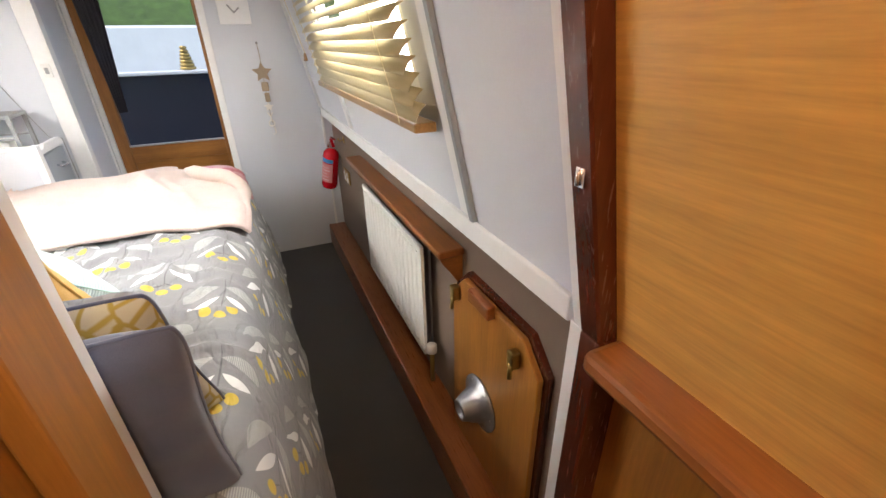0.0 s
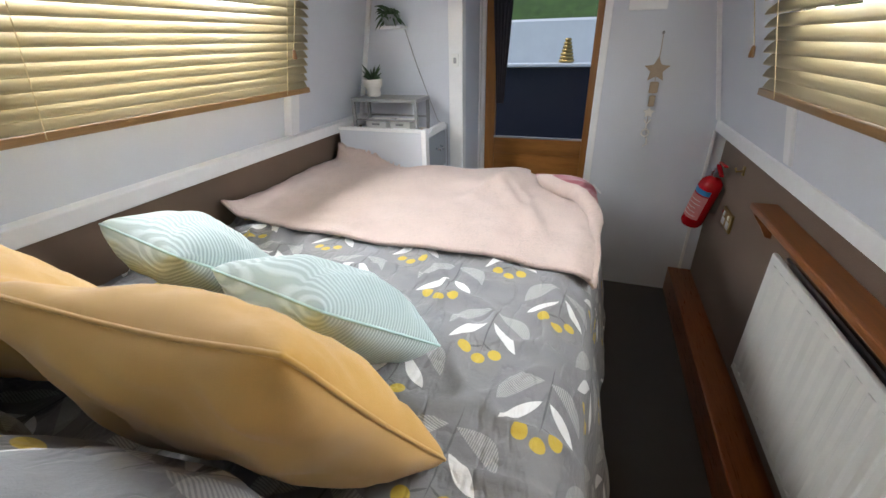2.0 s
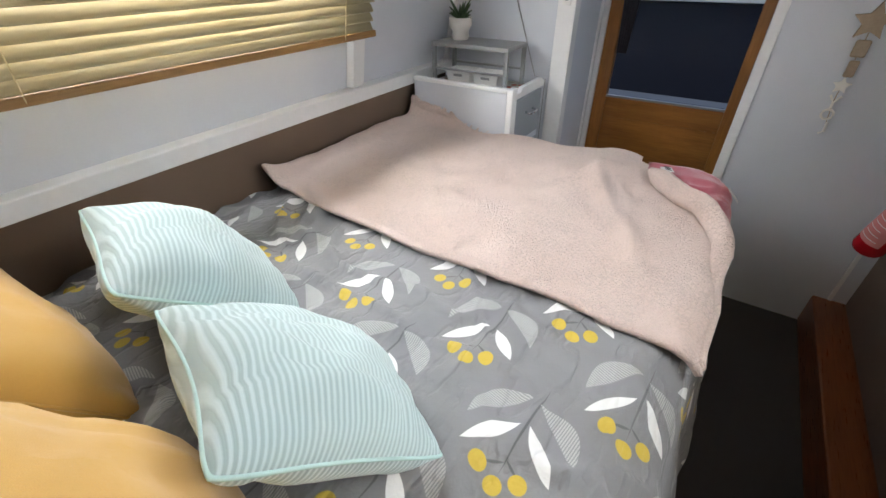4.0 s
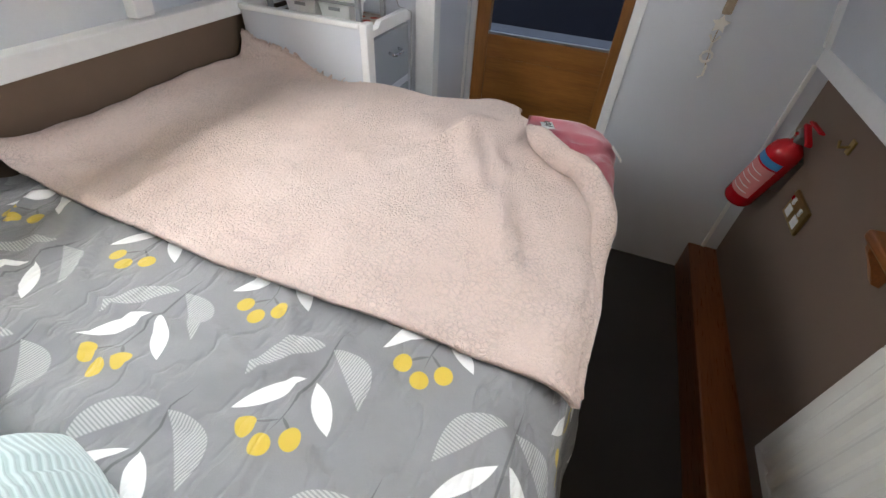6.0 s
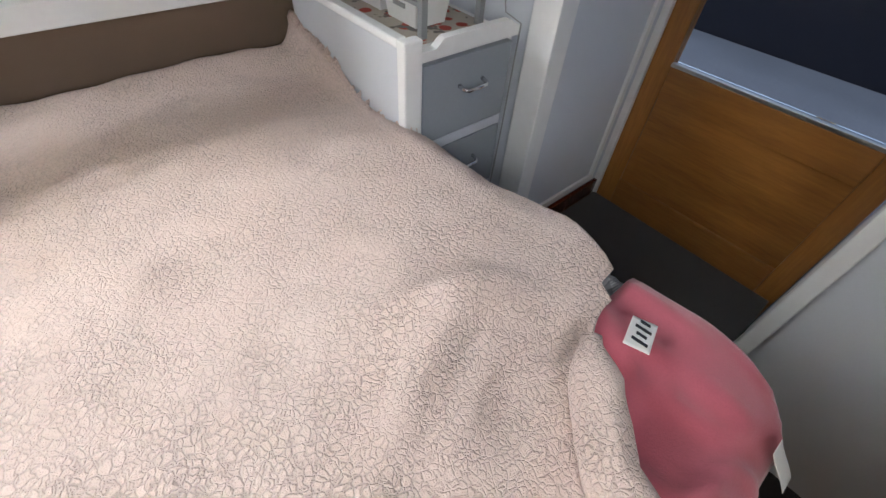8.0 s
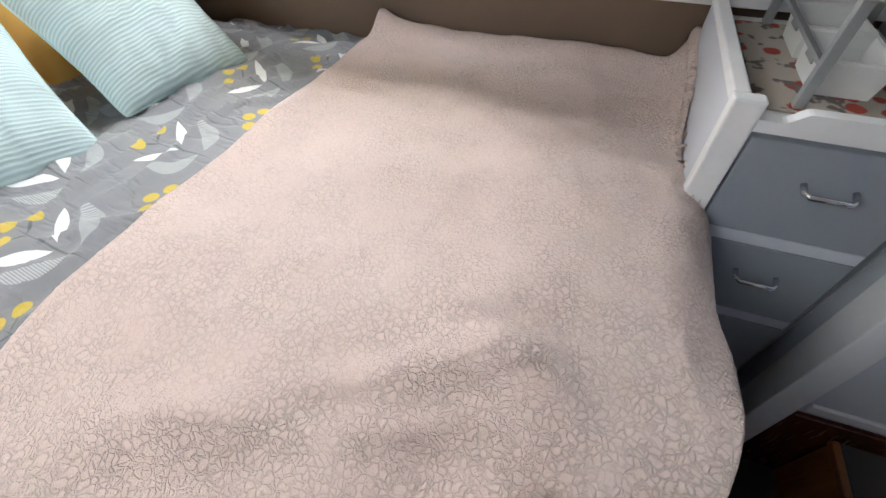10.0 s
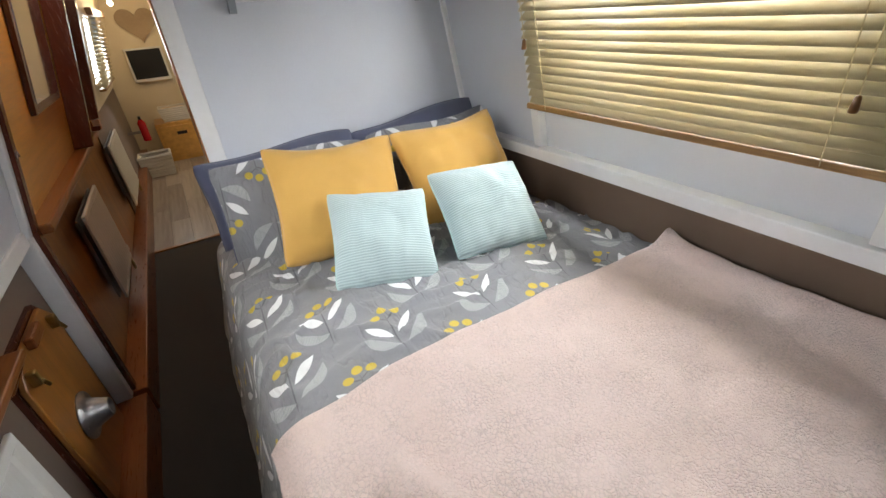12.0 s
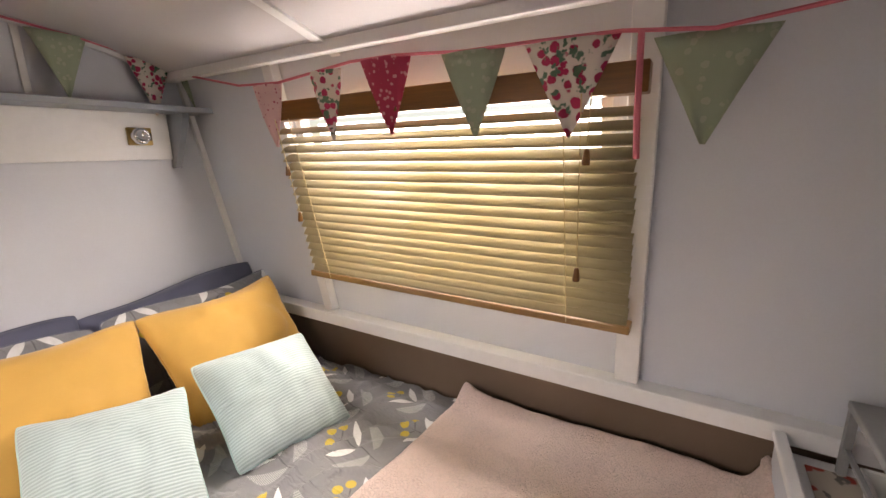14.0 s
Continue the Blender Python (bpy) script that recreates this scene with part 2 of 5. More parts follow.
def leafprint_mat():
    n = NT("mustard_leaf_print")
    v = n.node("ShaderNodeTexVoronoi", {0: n.coords((1, 0.55, 1)), 2: 34.0}, feature="DISTANCE_TO_EDGE")
    n.base(n.mix(n.ramp(v, 0.05, 0.12), (0.46, 0.33, 0.07), (0.62, 0.57, 0.42)), 0.85)
    n.bump(n.noise(n.coords(), 500), 0.3, 0.001)
    return n.mat


M_LEAFC = leafprint_mat()


def spot_mat(name, ground, spots, scale=26.0, size=0.35, third=None):
    n = NT(name)
    co = n.coords()
    v = n.node("ShaderNodeTexVoronoi", {0: co, 2: scale})
    nz = n.noise(co, scale * 1.7, 3)
    f = n.ramp(n.m("ADD", v, n.m("MULTIPLY", nz, 0.35)), size + 0.16, size + 0.10)
    col = n.mix(f, ground, spots)
    if third:
        col = n.mix(n.ramp(n.noise(co, scale * 0.9, 2), 0.56, 0.60), col, third)
    n.base(col, 0.85)
    n.bump(n.noise(co, 600), 0.2, 0.001)
    return n.mat


M_F_RED = spot_mat("crimson_damask_cotton", (0.42, 0.035, 0.085), (0.60, 0.28, 0.32), 70, 0.34)
M_F_GREEN = spot_mat("sage_cotton", (0.31, 0.37, 0.27), (0.40, 0.43, 0.33), 48, 0.36)
M_F_FLORAL = spot_mat("rose_print_cotton", (0.66, 0.60, 0.55), (0.46, 0.03, 0.10), 42, 0.50, (0.10, 0.19, 0.13))
M_F_DOT = spot_mat("pink_dot_cotton", (0.66, 0.43, 0.45), (0.42, 0.06, 0.13), 60, 0.25)
M_MOSAIC = spot_mat("red_patterned_mat", (0.47, 0.42, 0.36), (0.40, 0.06, 0.04), 24, 0.42, (0.16, 0.14, 0.13))


def plank_mat():
    n = NT("pale_grey_oak_plank")
    ob = n.t.nodes.new("ShaderNodeObjectInfo")
    f = n.noise(n.coords((14, 1.0, 14)), 2.0, 6)
    k = n.m("MULTIPLY", ob.outputs["Random"], 0.5)
    c = n.mix(n.ramp(n.m("ADD", f, n.m("SUBTRACT", k, 0.25)), 0.25, 0.75), (0.23, 0.18, 0.135), (0.43, 0.36, 0.28))
    n.base(c, 0.4)
    n.bump(f, 0.1, 0.001)
    return n.mat


M_PLANK = plank_mat()


# ---- mesh helpers ----
def thing(name, m, label, category, group=""):
    ob = new(name)
    ob.empty_display_size = 0.1
    ob.matrix_world = m
    return tagged(ob, label, category, group)


def mesh(name, bm, material, smooth=False):
    bmesh.ops.recalc_face_normals(bm, faces=bm.faces)
    me = bpy.data.meshes.new(name)
    bm.to_mesh(me)
    bm.free()
    me.materials.append(material)
    if smooth:
        me.shade_smooth()
    return me


def part(name, bm, material, parent, label="", smooth=False):
    ob = new(name, mesh(name, bm, material, smooth))
    ob.parent = parent
    if label:
        ob["label"] = label
    return ob


def solid(name, bm, material, label, category, m=None, kind="", group="", smooth=False):
    ob = new(name, mesh(name, bm, material, smooth))
    if m is not None:
        ob.matrix_world = m
    return tagged(ob, label, category, group, kind)


def box(x0, x1, y0, y1, z0, z1, bev=0.003, bm=None, seg=2):
    b = bmesh.new()
    g = bmesh.ops.create_cube(b, size=1)
    for v in g["verts"]:
        v.co = Vector((x0 + (v.co.x + .5) * (x1 - x0), y0 + (v.co.y + .5) * (y1 - y0), z0 + (v.co.z + .5) * (z1 - z0)))
    if bev:
        bmesh.ops.bevel(b, geom=b.edges[:], offset=bev, segments=seg, affect="EDGES", profile=0.5)
    return join(bm, b)


def join(bm, b):
    if bm is None:
        return b
    me = bpy.data.meshes.new("tmp")
    b.to_mesh(me)
    b.free()
    bm.from_mesh(me)
    bpy.data.meshes.remove(me)
    return bm


def tube(points, r, seg=8, bm=None, closed=False):
    """A round bar along a line of points."""
    b = bmesh.new()
    pts = [Vector(p) for p in points]
    rings = []
    n = len(pts)
    for i, p in enumerate(pts):
        if closed:
            d = pts[(i + 1) % n] - pts[i - 1]
        else:
            d = pts[min(i + 1, n - 1)] - pts[max(i - 1, 0)]
        d.normalize()
        up = Vector((0, 0, 1)) if abs(d.z) < 0.9 else Vector((1, 0, 0))
        s = d.cross(up).normalized()
        u = s.cross(d)
        rr = r(i / max(1, n - 1)) if callable(r) else r
        rings.append([b.verts.new(p + (s * math.cos(a) + u * math.sin(a)) * rr) for a in (2 * math.pi * k / seg for k in range(seg))])
    for i in range(n if closed else n - 1):
        A, B = rings[i], rings[(i + 1) % n]
        for k in range(seg):
            b.faces.new((A[k], A[(k + 1) % seg], B[(k + 1) % seg], B[k]))
    if not closed:
        b.faces.new(rings[0])
        b.faces.new(rings[-1])
    return join(bm, b)


def lathe(profile, seg=24, axis="z", bm=None):
    """A turned shape from (radius, height) pairs."""
    b = bmesh.new()
    rings = []
    for r, h in profile:
        r = max(r, 0.0004)
        ring = []
        for k in range(seg):
            a = 2 * math.pi * k / seg
            p = (r * math.cos(a), r * math.sin(a), h)
            if axis == "x":
                p = (p[2], p[0], p[1])
            ring.append(b.verts.new(p))
        rings.append(ring)
    for A, B in zip(rings, rings[1:]):
        for k in range(seg):
            b.faces.new((A[k], A[(k + 1) % seg], B[(k + 1) % seg], B[k]))
    b.faces.new(rings[0])
    b.faces.new(rings[-1])
    return join(bm, b)


def prism(outline, axis, a0, a1, bm=None, bev=0.0):
    """An outline of (u, v) pairs pushed along an axis from a0 to a1."""
    b = bmesh.new()

    def at(u, v, w):
        return {"x": (w, u, v), "y": (u, w, v), "z": (u, v, w)}[axis]

    lo = [b.verts.new(at(u, v, a0)) for u, v in outline]
    hi = [b.verts.new(at(u, v, a1)) for u, v in outline]
    b.faces.new(lo)
    b.faces.new(hi[::-1])
    n = len(lo)
    for i in range(n):
        b.faces.new((lo[i], lo[(i + 1) % n], hi[(i + 1) % n], hi[i]))
    if bev:
        bmesh.ops.bevel(b, geom=b.edges[:], offset=bev, segments=1, affect="EDGES")
    return join(bm, b)


# ---- plan ----
GUN = 1.0                      # height of the gunwale trim
LW, RW = 0.0, 1.88             # trim faces
LOWL, LOWR = -0.05, 1.93       # lower linings
HEAD, STUB = -0.42, -0.42      # bulkhead behind the bed
ENDL, ENDR = 2.00, 2.20        # end bulkhead
DOORY = 2.55
TOP = 2.0


def left_x(z):
    return LW - 0.05 + 0.20 * (z - GUN)


def right_x(z):
    return RW - 0.225 * (z - GUN)


def ceil_z(x):
    return 2.10 - 0.13 * ((x - 0.94) / 0.75) ** 2


def lean(side, y0, y1, z0, z1, inner=0.0, thick=0.04, bm=None, bev=0.0):
    """A slab on the leaning cabin side, its face set in by inner."""
    fx, s = (left_x, 1) if side == "l" else (right_x, -1)
    out = [(fx(z0) + s * inner, z0), (fx(z1) + s * inner, z1), (fx(z1) + s * (inner - thick), z1), (fx(z0) + s * (inner - thick), z0)]
    return prism(out, "y", y0, y1, bm, bev)


def holed_side(side, y0, y1, z0, z1, hy0, hy1, hz0, hz1):
    bm = lean(side, y0, y1, z0, hz0)
    lean(side, y0, y1, hz1, z1, bm=bm)
    lean(side, y0, hy0, hz0, hz1, bm=bm)
    lean(side, hy1, y1, hz0, hz1, bm=bm)
    return bm


S = dict(kind="structure")
# floors
solid("floor", box(-0.1, 2.0, -2.30, 3.0, -0.05, 0.0, 0), M_CARPET, "dark charcoal carpet laid along the cabin floor", "floor", **S)
solid("floor_lounge", box(-0.1, 2.0, -6.0, -2.30, -0.06, -0.014, 0), M_RED, "dark subfloor under the lounge planks", "floor", **S)
solid("threshold_trim", box(1.2, 1.86, -2.318, -2.29, -0.012, 0.012, 0.003), M_WOODV, "thin golden wooden threshold strip between carpet and planks", "trim", **S)

# side linings of the bedroom
solid("wall_left_low", box(LOWL - 0.05, LOWL, HEAD - 0.04, ENDL + 0.03, 0, GUN - 0.03, 0), M_BROWN, "brown cloth-lined lower cabin side beside the bed", "wall", **S)
solid("wall_right_low", box(LOWR, LOWR + 0.05, STUB, ENDR + 0.03, 0, GUN - 0.03, 0), M_BROWN, "brown cloth-lined lower cabin side along the passage", "wall", **S)
solid("wall_left", holed_side("l", HEAD - 0.04, ENDL + 0.03, GUN, TOP, 0.20, 1.25, 1.27, 1.82), M_WALL, "pale grey-blue painted cabin side with a wide window", "wall", **S)
solid("wall_right", holed_side("r", STUB, ENDR + 0.03, GUN, TOP, 0.14, 1.20, 1.30, 1.84), M_WALL, "pale grey-blue painted cabin side with a wide window", "wall", **S)
solid("trim_gunwale_left", box(-0.09, 0.010, HEAD, ENDL, 0.968, 1.018, 0.004), M_WHITE, "white painted gunwale trim along the cabin side", "trim", **S)
solid("trim_gunwale_right", box(1.868, 1.96, STUB + 0.03, ENDR, 0.955, 1.008, 0.004), M_WHITE, "white painted gunwale trim along the cabin side", "trim", **S)
for i, (side, y0, y1) in enumerate((("l", 0.145, 0.19), ("l", 1.285, 1.345), ("r", 1.24, 1.29), ("r", -0.02, 0.025))):
    solid("trim_post_%d" % (i + 1), lean(side, y0, y1, 1.022, TOP - 0.03, 0.04 if side == "l" else 0.012, 0.039 if side == "l" else 0.012, bev=0.002), M_WHITE, "white painted upright batten on the cabin side", "trim", **S)
# Grey sliver added as the post's shadow on the cabin side.
solid("trim_post_shade", lean("r", -0.038, -0.021, 1.012, TOP - 0.04, 0.014, 0.013), M_GREY, "thin grey strip standing in for the shadow beside the batten", "trim", **S)

# ceiling, cambered, one mesh
bm = bmesh.new()
xs = np.linspace(0.12, 1.76, 19)
rows_ = [[bm.verts.new((x, y, ceil_z(x))) for x in xs] for y in (-0.46, ENDR + 0.05)]
rows_ += [[bm.verts.new((x, y, ceil_z(x) + 0.04)) for x in xs] for y in (-0.46, ENDR + 0.05)]
for a, b_ in ((0, 1), (2, 3)):
    for i in range(18):
        bm.faces.new((rows_[a][i], rows_[a][i + 1], rows_[b_][i + 1], rows_[b_][i]))
solid("ceiling", bm, M_CEIL, "pale cambered painted ceiling", "ceiling", smooth=True, **S)


def ceil_strip(y0, y1, drop=0.008):
    out = [(x, ceil_z(x) - drop) for x in xs] + [(x, ceil_z(x) + 0.004) for x in xs[::-1]]
    return prism(out, "y", y0, y1)


solid("trim_ceiling_1", ceil_strip(0.435, 0.470), M_WHITE, "white batten across the ceiling", "trim", **S)
solid("trim_ceiling_2", ceil_strip(1.50, 1.535), M_WHITE, "white batten across the ceiling", "trim", **S)
solid("trim_ceiling_3", ceil_strip(HEAD, HEAD + 0.022, 0.014), M_WHITE, "white cove trim where ceiling meets bulkhead", "trim", **S)
for i, (x0, x1) in enumerate(((0.170, 0.205), (1.668, 1.705))):
    solid("trim_cove_%d" % (i + 1), box(x0, x1, HEAD, ENDR - 0.2, ceil_z(x0) - 0.02, ceil_z(x0) + 0.015, 0.004), M_WHITE, "white cove trim between cabin side and ceiling", "trim", **S)

# bulkhead behind the bed
DX = 1.215
solid("wall_head", box(-0.10, DX - 0.045, HEAD - 0.04, HEAD, 0, 2.11, 0), M_WALL, "pale grey-blue painted bulkhead at the head of the bed", "wall", **S)
solid("trim_head", box(DX - 0.044, DX + 0.020, HEAD - 0.020, HEAD + 0.012, 0, 2.11, 0.003), M_WHITE, "white painted edge trim of the bulkhead doorway", "trim", **S)
solid("trim_head_corner", lean("l", HEAD, HEAD + 0.02, 1.012, TOP - 0.03, 0.02, 0.02), M_WHITE, "white painted corner bead at the bulkhead", "trim", **S)
solid("trim_head_batten", box(0.61, 0.63, HEAD - 0.001, HEAD + 0.008, 1.86, 2.10, 0.002), M_WHITE, "white batten on the bulkhead above the shelf", "trim", **S)
solid("wall_hall_left", box(DX - 0.035, DX, -2.30, HEAD - 0.047, 0, 2.12, 0), M_WOODV, "golden varnished wood panelling along the passage", "wall", **S)
solid("door_jamb", box(DX + 0.001, DX + 0.026, HEAD - 0.11, HEAD - 0.021, 0, 2.1, 0.003), M_WOODV, "golden varnished wooden door jamb", "trim", **S)
# right side of the doorway: lower and upper edge trims and mahogany post
solid("trim_stub_low", box(1.865, LOWR - 0.001, STUB - 0.02, STUB + 0.02, 0.15, 0.97, 0.003), M_WHITE, "white painted doorway trim below the gunwale", "trim", **S)
solid("trim_stub_up", lean("r", STUB - 0.02, STUB + 0.012, 0.97, TOP, 0.022, 0.022, bev=0.003), M_WHITE, "white painted doorway trim above the gunwale", "trim", **S)
solid("door_post", lean("r", STUB - 0.065, STUB - 0.021, 0.98, TOP + 0.05, 0.035, 0.09, bev=0.004), M_RED, "dark mahogany doorway post", "trim", **S)
solid("door_post_low", box(1.85, 1.93, STUB - 0.065, STUB - 0.021, 0.16, 0.98, 0.004), M_RED, "dark mahogany doorway post", "trim", **S)

hinge = thing("door_catch", pose(right_x(1.25) - 0.036, STUB - 0.043, 1.25), "small chrome catch on the mahogany doorway post", "catch")


def fit_catch():
    part("plate", box(-0.002, 0.004, -0.008, 0.008, -0.013, 0.013, 0.001), M_CHROME, hinge)
    part("knuckle", tube([(-0.004, 0, -0.010), (-0.004, 0, 0.010)], 0.003, 8), M_CHROME, hinge, smooth=True)


fit_catch()
# passage and lounge
solid("wall_hall_low", box(1.91, 1.96, -2.95, STUB - 0.02, 0, 0.97, 0), M_WOODV, "reddish wood-lined lower side of the passage", "wall", **S)
solid("wall_hall_up", lean("r", -2.45, STUB - 0.066, 0.97, TOP + 0.1, 0.0, 0.04), M_WOODH, "golden wood-panelled upper side of the passage", "wall", **S)
solid("hall_rail", box(1.815, 1.91, -2.45, STUB - 0.066, 0.945, 0.985, 0.012), M_SHELF, "rounded golden wooden rail along the passage side", "trim", **S)
solid("ceiling_hall", box(1.1, 1.95, -2.3, -0.461, 2.08, 2.12, 0), M_CEIL, "pale painted ceiling of the passage", "ceiling", **S)
solid("ceiling_panel", box(1.19, 1.72, -2.25, -1.35, 2.045, 2.078, 0.004), M_WOODH, "glossy golden wooden panel on the passage ceiling", "panel", **S)
solid("trim_hall_beam_1", box(1.186, 1.75, -1.35, -1.31, 2.03, 2.08, 0.004), M_RED, "dark wooden beam across the passage ceiling", "trim", **S)
solid("trim_hall_beam_2", box(1.186, 1.75, -2.30, -2.25, 1.99, 2.08, 0.004), M_RED, "dark wooden beam across the passage ceiling", "trim", **S)
solid("wall_lounge_right_low", box(1.90, 1.95, -5.7, -2.95, 0, 0.97, 0), M_BROWN, "brown lined lower side of the lounge", "wall", **S)
solid("wall_lounge_right", holed_side("r", -5.7, -2.45, 0.97, TOP + 0.1, -4.9, -3.7, 1.15, 1.75), M_CREAM, "cream painted lounge side with a window", "wall", **S)
solid("wall_lounge_left", box(-0.10, -0.05, -5.7, -2.25, 0, 2.15, 0), M_CREAM, "cream painted lounge side", "wall", **S)
solid("wall_lounge_end", box(-0.1, 1.95, -5.75, -5.7, 0, 2.15, 0), M_CREAM, "cream painted bulkhead at the lounge end", "wall", **S)
solid("wall_lounge_front", box(-0.1, DX - 0.035, -2.30, -2.26, 0, 2.15, 0), M_CREAM, "cream painted bulkhead of the lounge", "wall", **S)
solid("ceiling_lounge", box(-0.1, 1.95, -5.7, -2.301, 2.06, 2.10, 0), M_CREAM, "cream painted lounge ceiling", "ceiling", **S)

# skirtings
solid("baseboard_right", box(1.81, LOWR, STUB + 0.021, ENDR, 0, 0.155, 0.006), M_REDY, "reddish varnished boxed skirting along the passage", "baseboard", **S)
solid("baseboard_hall", box(1.81, 1.909, -5.6, STUB - 0.021, 0, 0.15, 0.006), M_REDY, "reddish varnished boxed skirting along the passage", "baseboard", **S)

# end bulkheads and the porch to the door
solid("wall_end_right", box(1.30, 1.95, ENDR, ENDR + 0.04, 0, 2.11, 0), M_WALL, "pale grey-blue painted end bulkhead", "wall", **S)
solid("trim_end_right", box(1.262, 1.30, ENDR - 0.012, ENDR + 0.045, 0, 2.11, 0.003), M_WHITE, "white painted edge trim beside the door", "trim", **S)
solid("trim_end_corner", box(1.862, 1.877, ENDR - 0.012, ENDR - 0.001, 0.155, 0.955, 0.002), M_WHITE, "white corner bead under the gunwale", "trim", **S)
solid("trim_end_corner_up", lean("r", ENDR - 0.02, ENDR, 1.01, TOP, 0.018, 0.018), M_WHITE, "white corner bead above the gunwale", "trim", **S)
solid("wall_end_left", box(-0.08, 0.515, ENDL, ENDL + 0.04, 0, 2.11, 0), M_WALL, "pale grey-blue painted end bulkhead behind the drawers", "wall", **S)
solid("trim_end_corner_left", lean("l", ENDL - 0.02, ENDL, 1.01, TOP, 0.02, 0.02), M_WHITE, "white corner bead at the end bulkhead", "trim", **S)
solid("trim_end_left", box(0.515, 0.592, ENDL - 0.012, ENDL + 0.05, 0, 2.11, 0.003), M_WHITE, "white painted corner post beside the drawers", "trim", **S)
solid("wall_porch_left", box(0.50, 0.555, ENDL + 0.05, DOORY, 0.0, 2.11, 0), M_WALL, "pale grey-blue painted side panel beside the door", "wall", **S)
solid("trim_door_frame_left", box(0.556, 0.581, DOORY - 0.012, DOORY + 0.045, 0.02, 1.88, 0.003), M_WHITE, "white painted strip beside the door", "trim", **S)
solid("trim_porch_1", box(0.555, 0.566, ENDL + 0.09, DOORY - 0.05, 0.335, 0.36, 0.003), M_WHITE, "white moulding along the door side panel", "trim", **S)
solid("trim_porch_2", box(0.555, 0.566, DOORY - 0.075, DOORY - 0.05, 0.36, 1.9, 0.003), M_WHITE, "white moulding along the door side panel", "trim", **S)
solid("baseboard_porch", box(0.555, 0.57, ENDL + 0.05, DOORY, 0.0, 0.315, 0.003), M_RED, "dark red wooden skirting beside the step", "baseboard", **S)
solid("wall_porch_right", box(1.288, 1.38, ENDR + 0.045, DOORY, 0, 2.11, 0), M_WALL, "pale grey-blue painted side panel beside the door", "wall", **S)
solid("wall_end_over", box(0.46, 1.38, DOORY, DOORY + 0.04, 1.86, 2.13, 0), M_WALL, "pale grey-blue painted panel above the door", "wall", **S)
solid("ceiling_porch", box(0.44, 1.40, ENDR - 0.15, DOORY + 0.04, 2.09, 2.13, 0), M_CEIL, "pale painted ceiling before the door", "ceiling", **S)

# door with a tall pane
door = thing("door_1", pose(0, DOORY, 0), "closed golden oak boat door with a tall glass pane", "door")
door["kind"] = "structure"
for nm, bx in (("stile", (0.582, 0.648, 0, 0.045, 0.02, 1.86)), ("stile", (1.222, 1.286, 0, 0.045, 0.02, 1.86)),
               ("rail", (0.648, 1.222, 0, 0.045, 0.69, 0.795)), ("rail", (0.648, 1.222, 0, 0.045, 1.78, 1.86)), ("rail", (0.648, 1.222, 0, 0.045, 0.02, 0.36))):
    part(nm, box(*bx, 0.004), M_WOODV if nm == "stile" else M_DOOR, door)
part("panel", box(0.648, 1.222, 0.012, 0.035, 0.36, 0.69, 0), M_DOOR, door, "recessed golden oak lower panel")
part("bead", box(0.648, 1.222, -0.004, 0.012, 0.795, 0.807, 0.002), M_STEEL, door, "thin bright metal glazing bead")
g = part("pane", box(0.648, 1.222, 0.018, 0.023, 0.807, 1.78, 0), M_GLASS, door, "clear glass pane")
g.visible_shadow = False


# ---- windows and blinds ----
def window(name, side, y0, y1, z0, z1):
    w = thing(name, pose(0, 0, 0), "wide cabin window with a painted frame behind a wooden blind", "window")
    w["kind"] = "structure"
    part("window_frame", lean(side, y0, y1, z0, z0 + 0.025, -0.001, 0.038, bev=0), M_WHITE, w)
    part("window_frame", lean(side, y0, y1, z1 - 0.025, z1, -0.001, 0.038), M_WHITE, w)
    part("window_frame", lean(side, y0, y0 + 0.025, z0 + 0.025, z1 - 0.025, -0.001, 0.038), M_WHITE, w)
    part("window_frame", lean(side, y1 - 0.025, y1, z0 + 0.025, z1 - 0.025, -0.001, 0.038), M_WHITE, w)
    p = part("pane", lean(side, y0 + 0.025, y1 - 0.025, z0 + 0.025, z1 - 0.025, -0.02, 0.004), M_GLASS, w)
    p.visible_shadow = False


window("window_1", "l", 0.20, 1.25, 1.27, 1.82)
window("window_2", "r", 0.14, 1.20, 1.30, 1.84)
window("window_3", "r", -4.9, -3.7, 1.15, 1.75)


def slat_bm(length, depth=0.046, sag=0.004):
    """A slat with a slight crown, rounded ends, along y."""
    out = []
    for k in range(7):
        u = -1 + k / 3
        out.append((u * depth / 2, sag * (1 - u * u)))
    low = [(u, v - 0.0028) for u, v in out[::-1]]
    return prism(out + low, "y", -length / 2, length / 2)


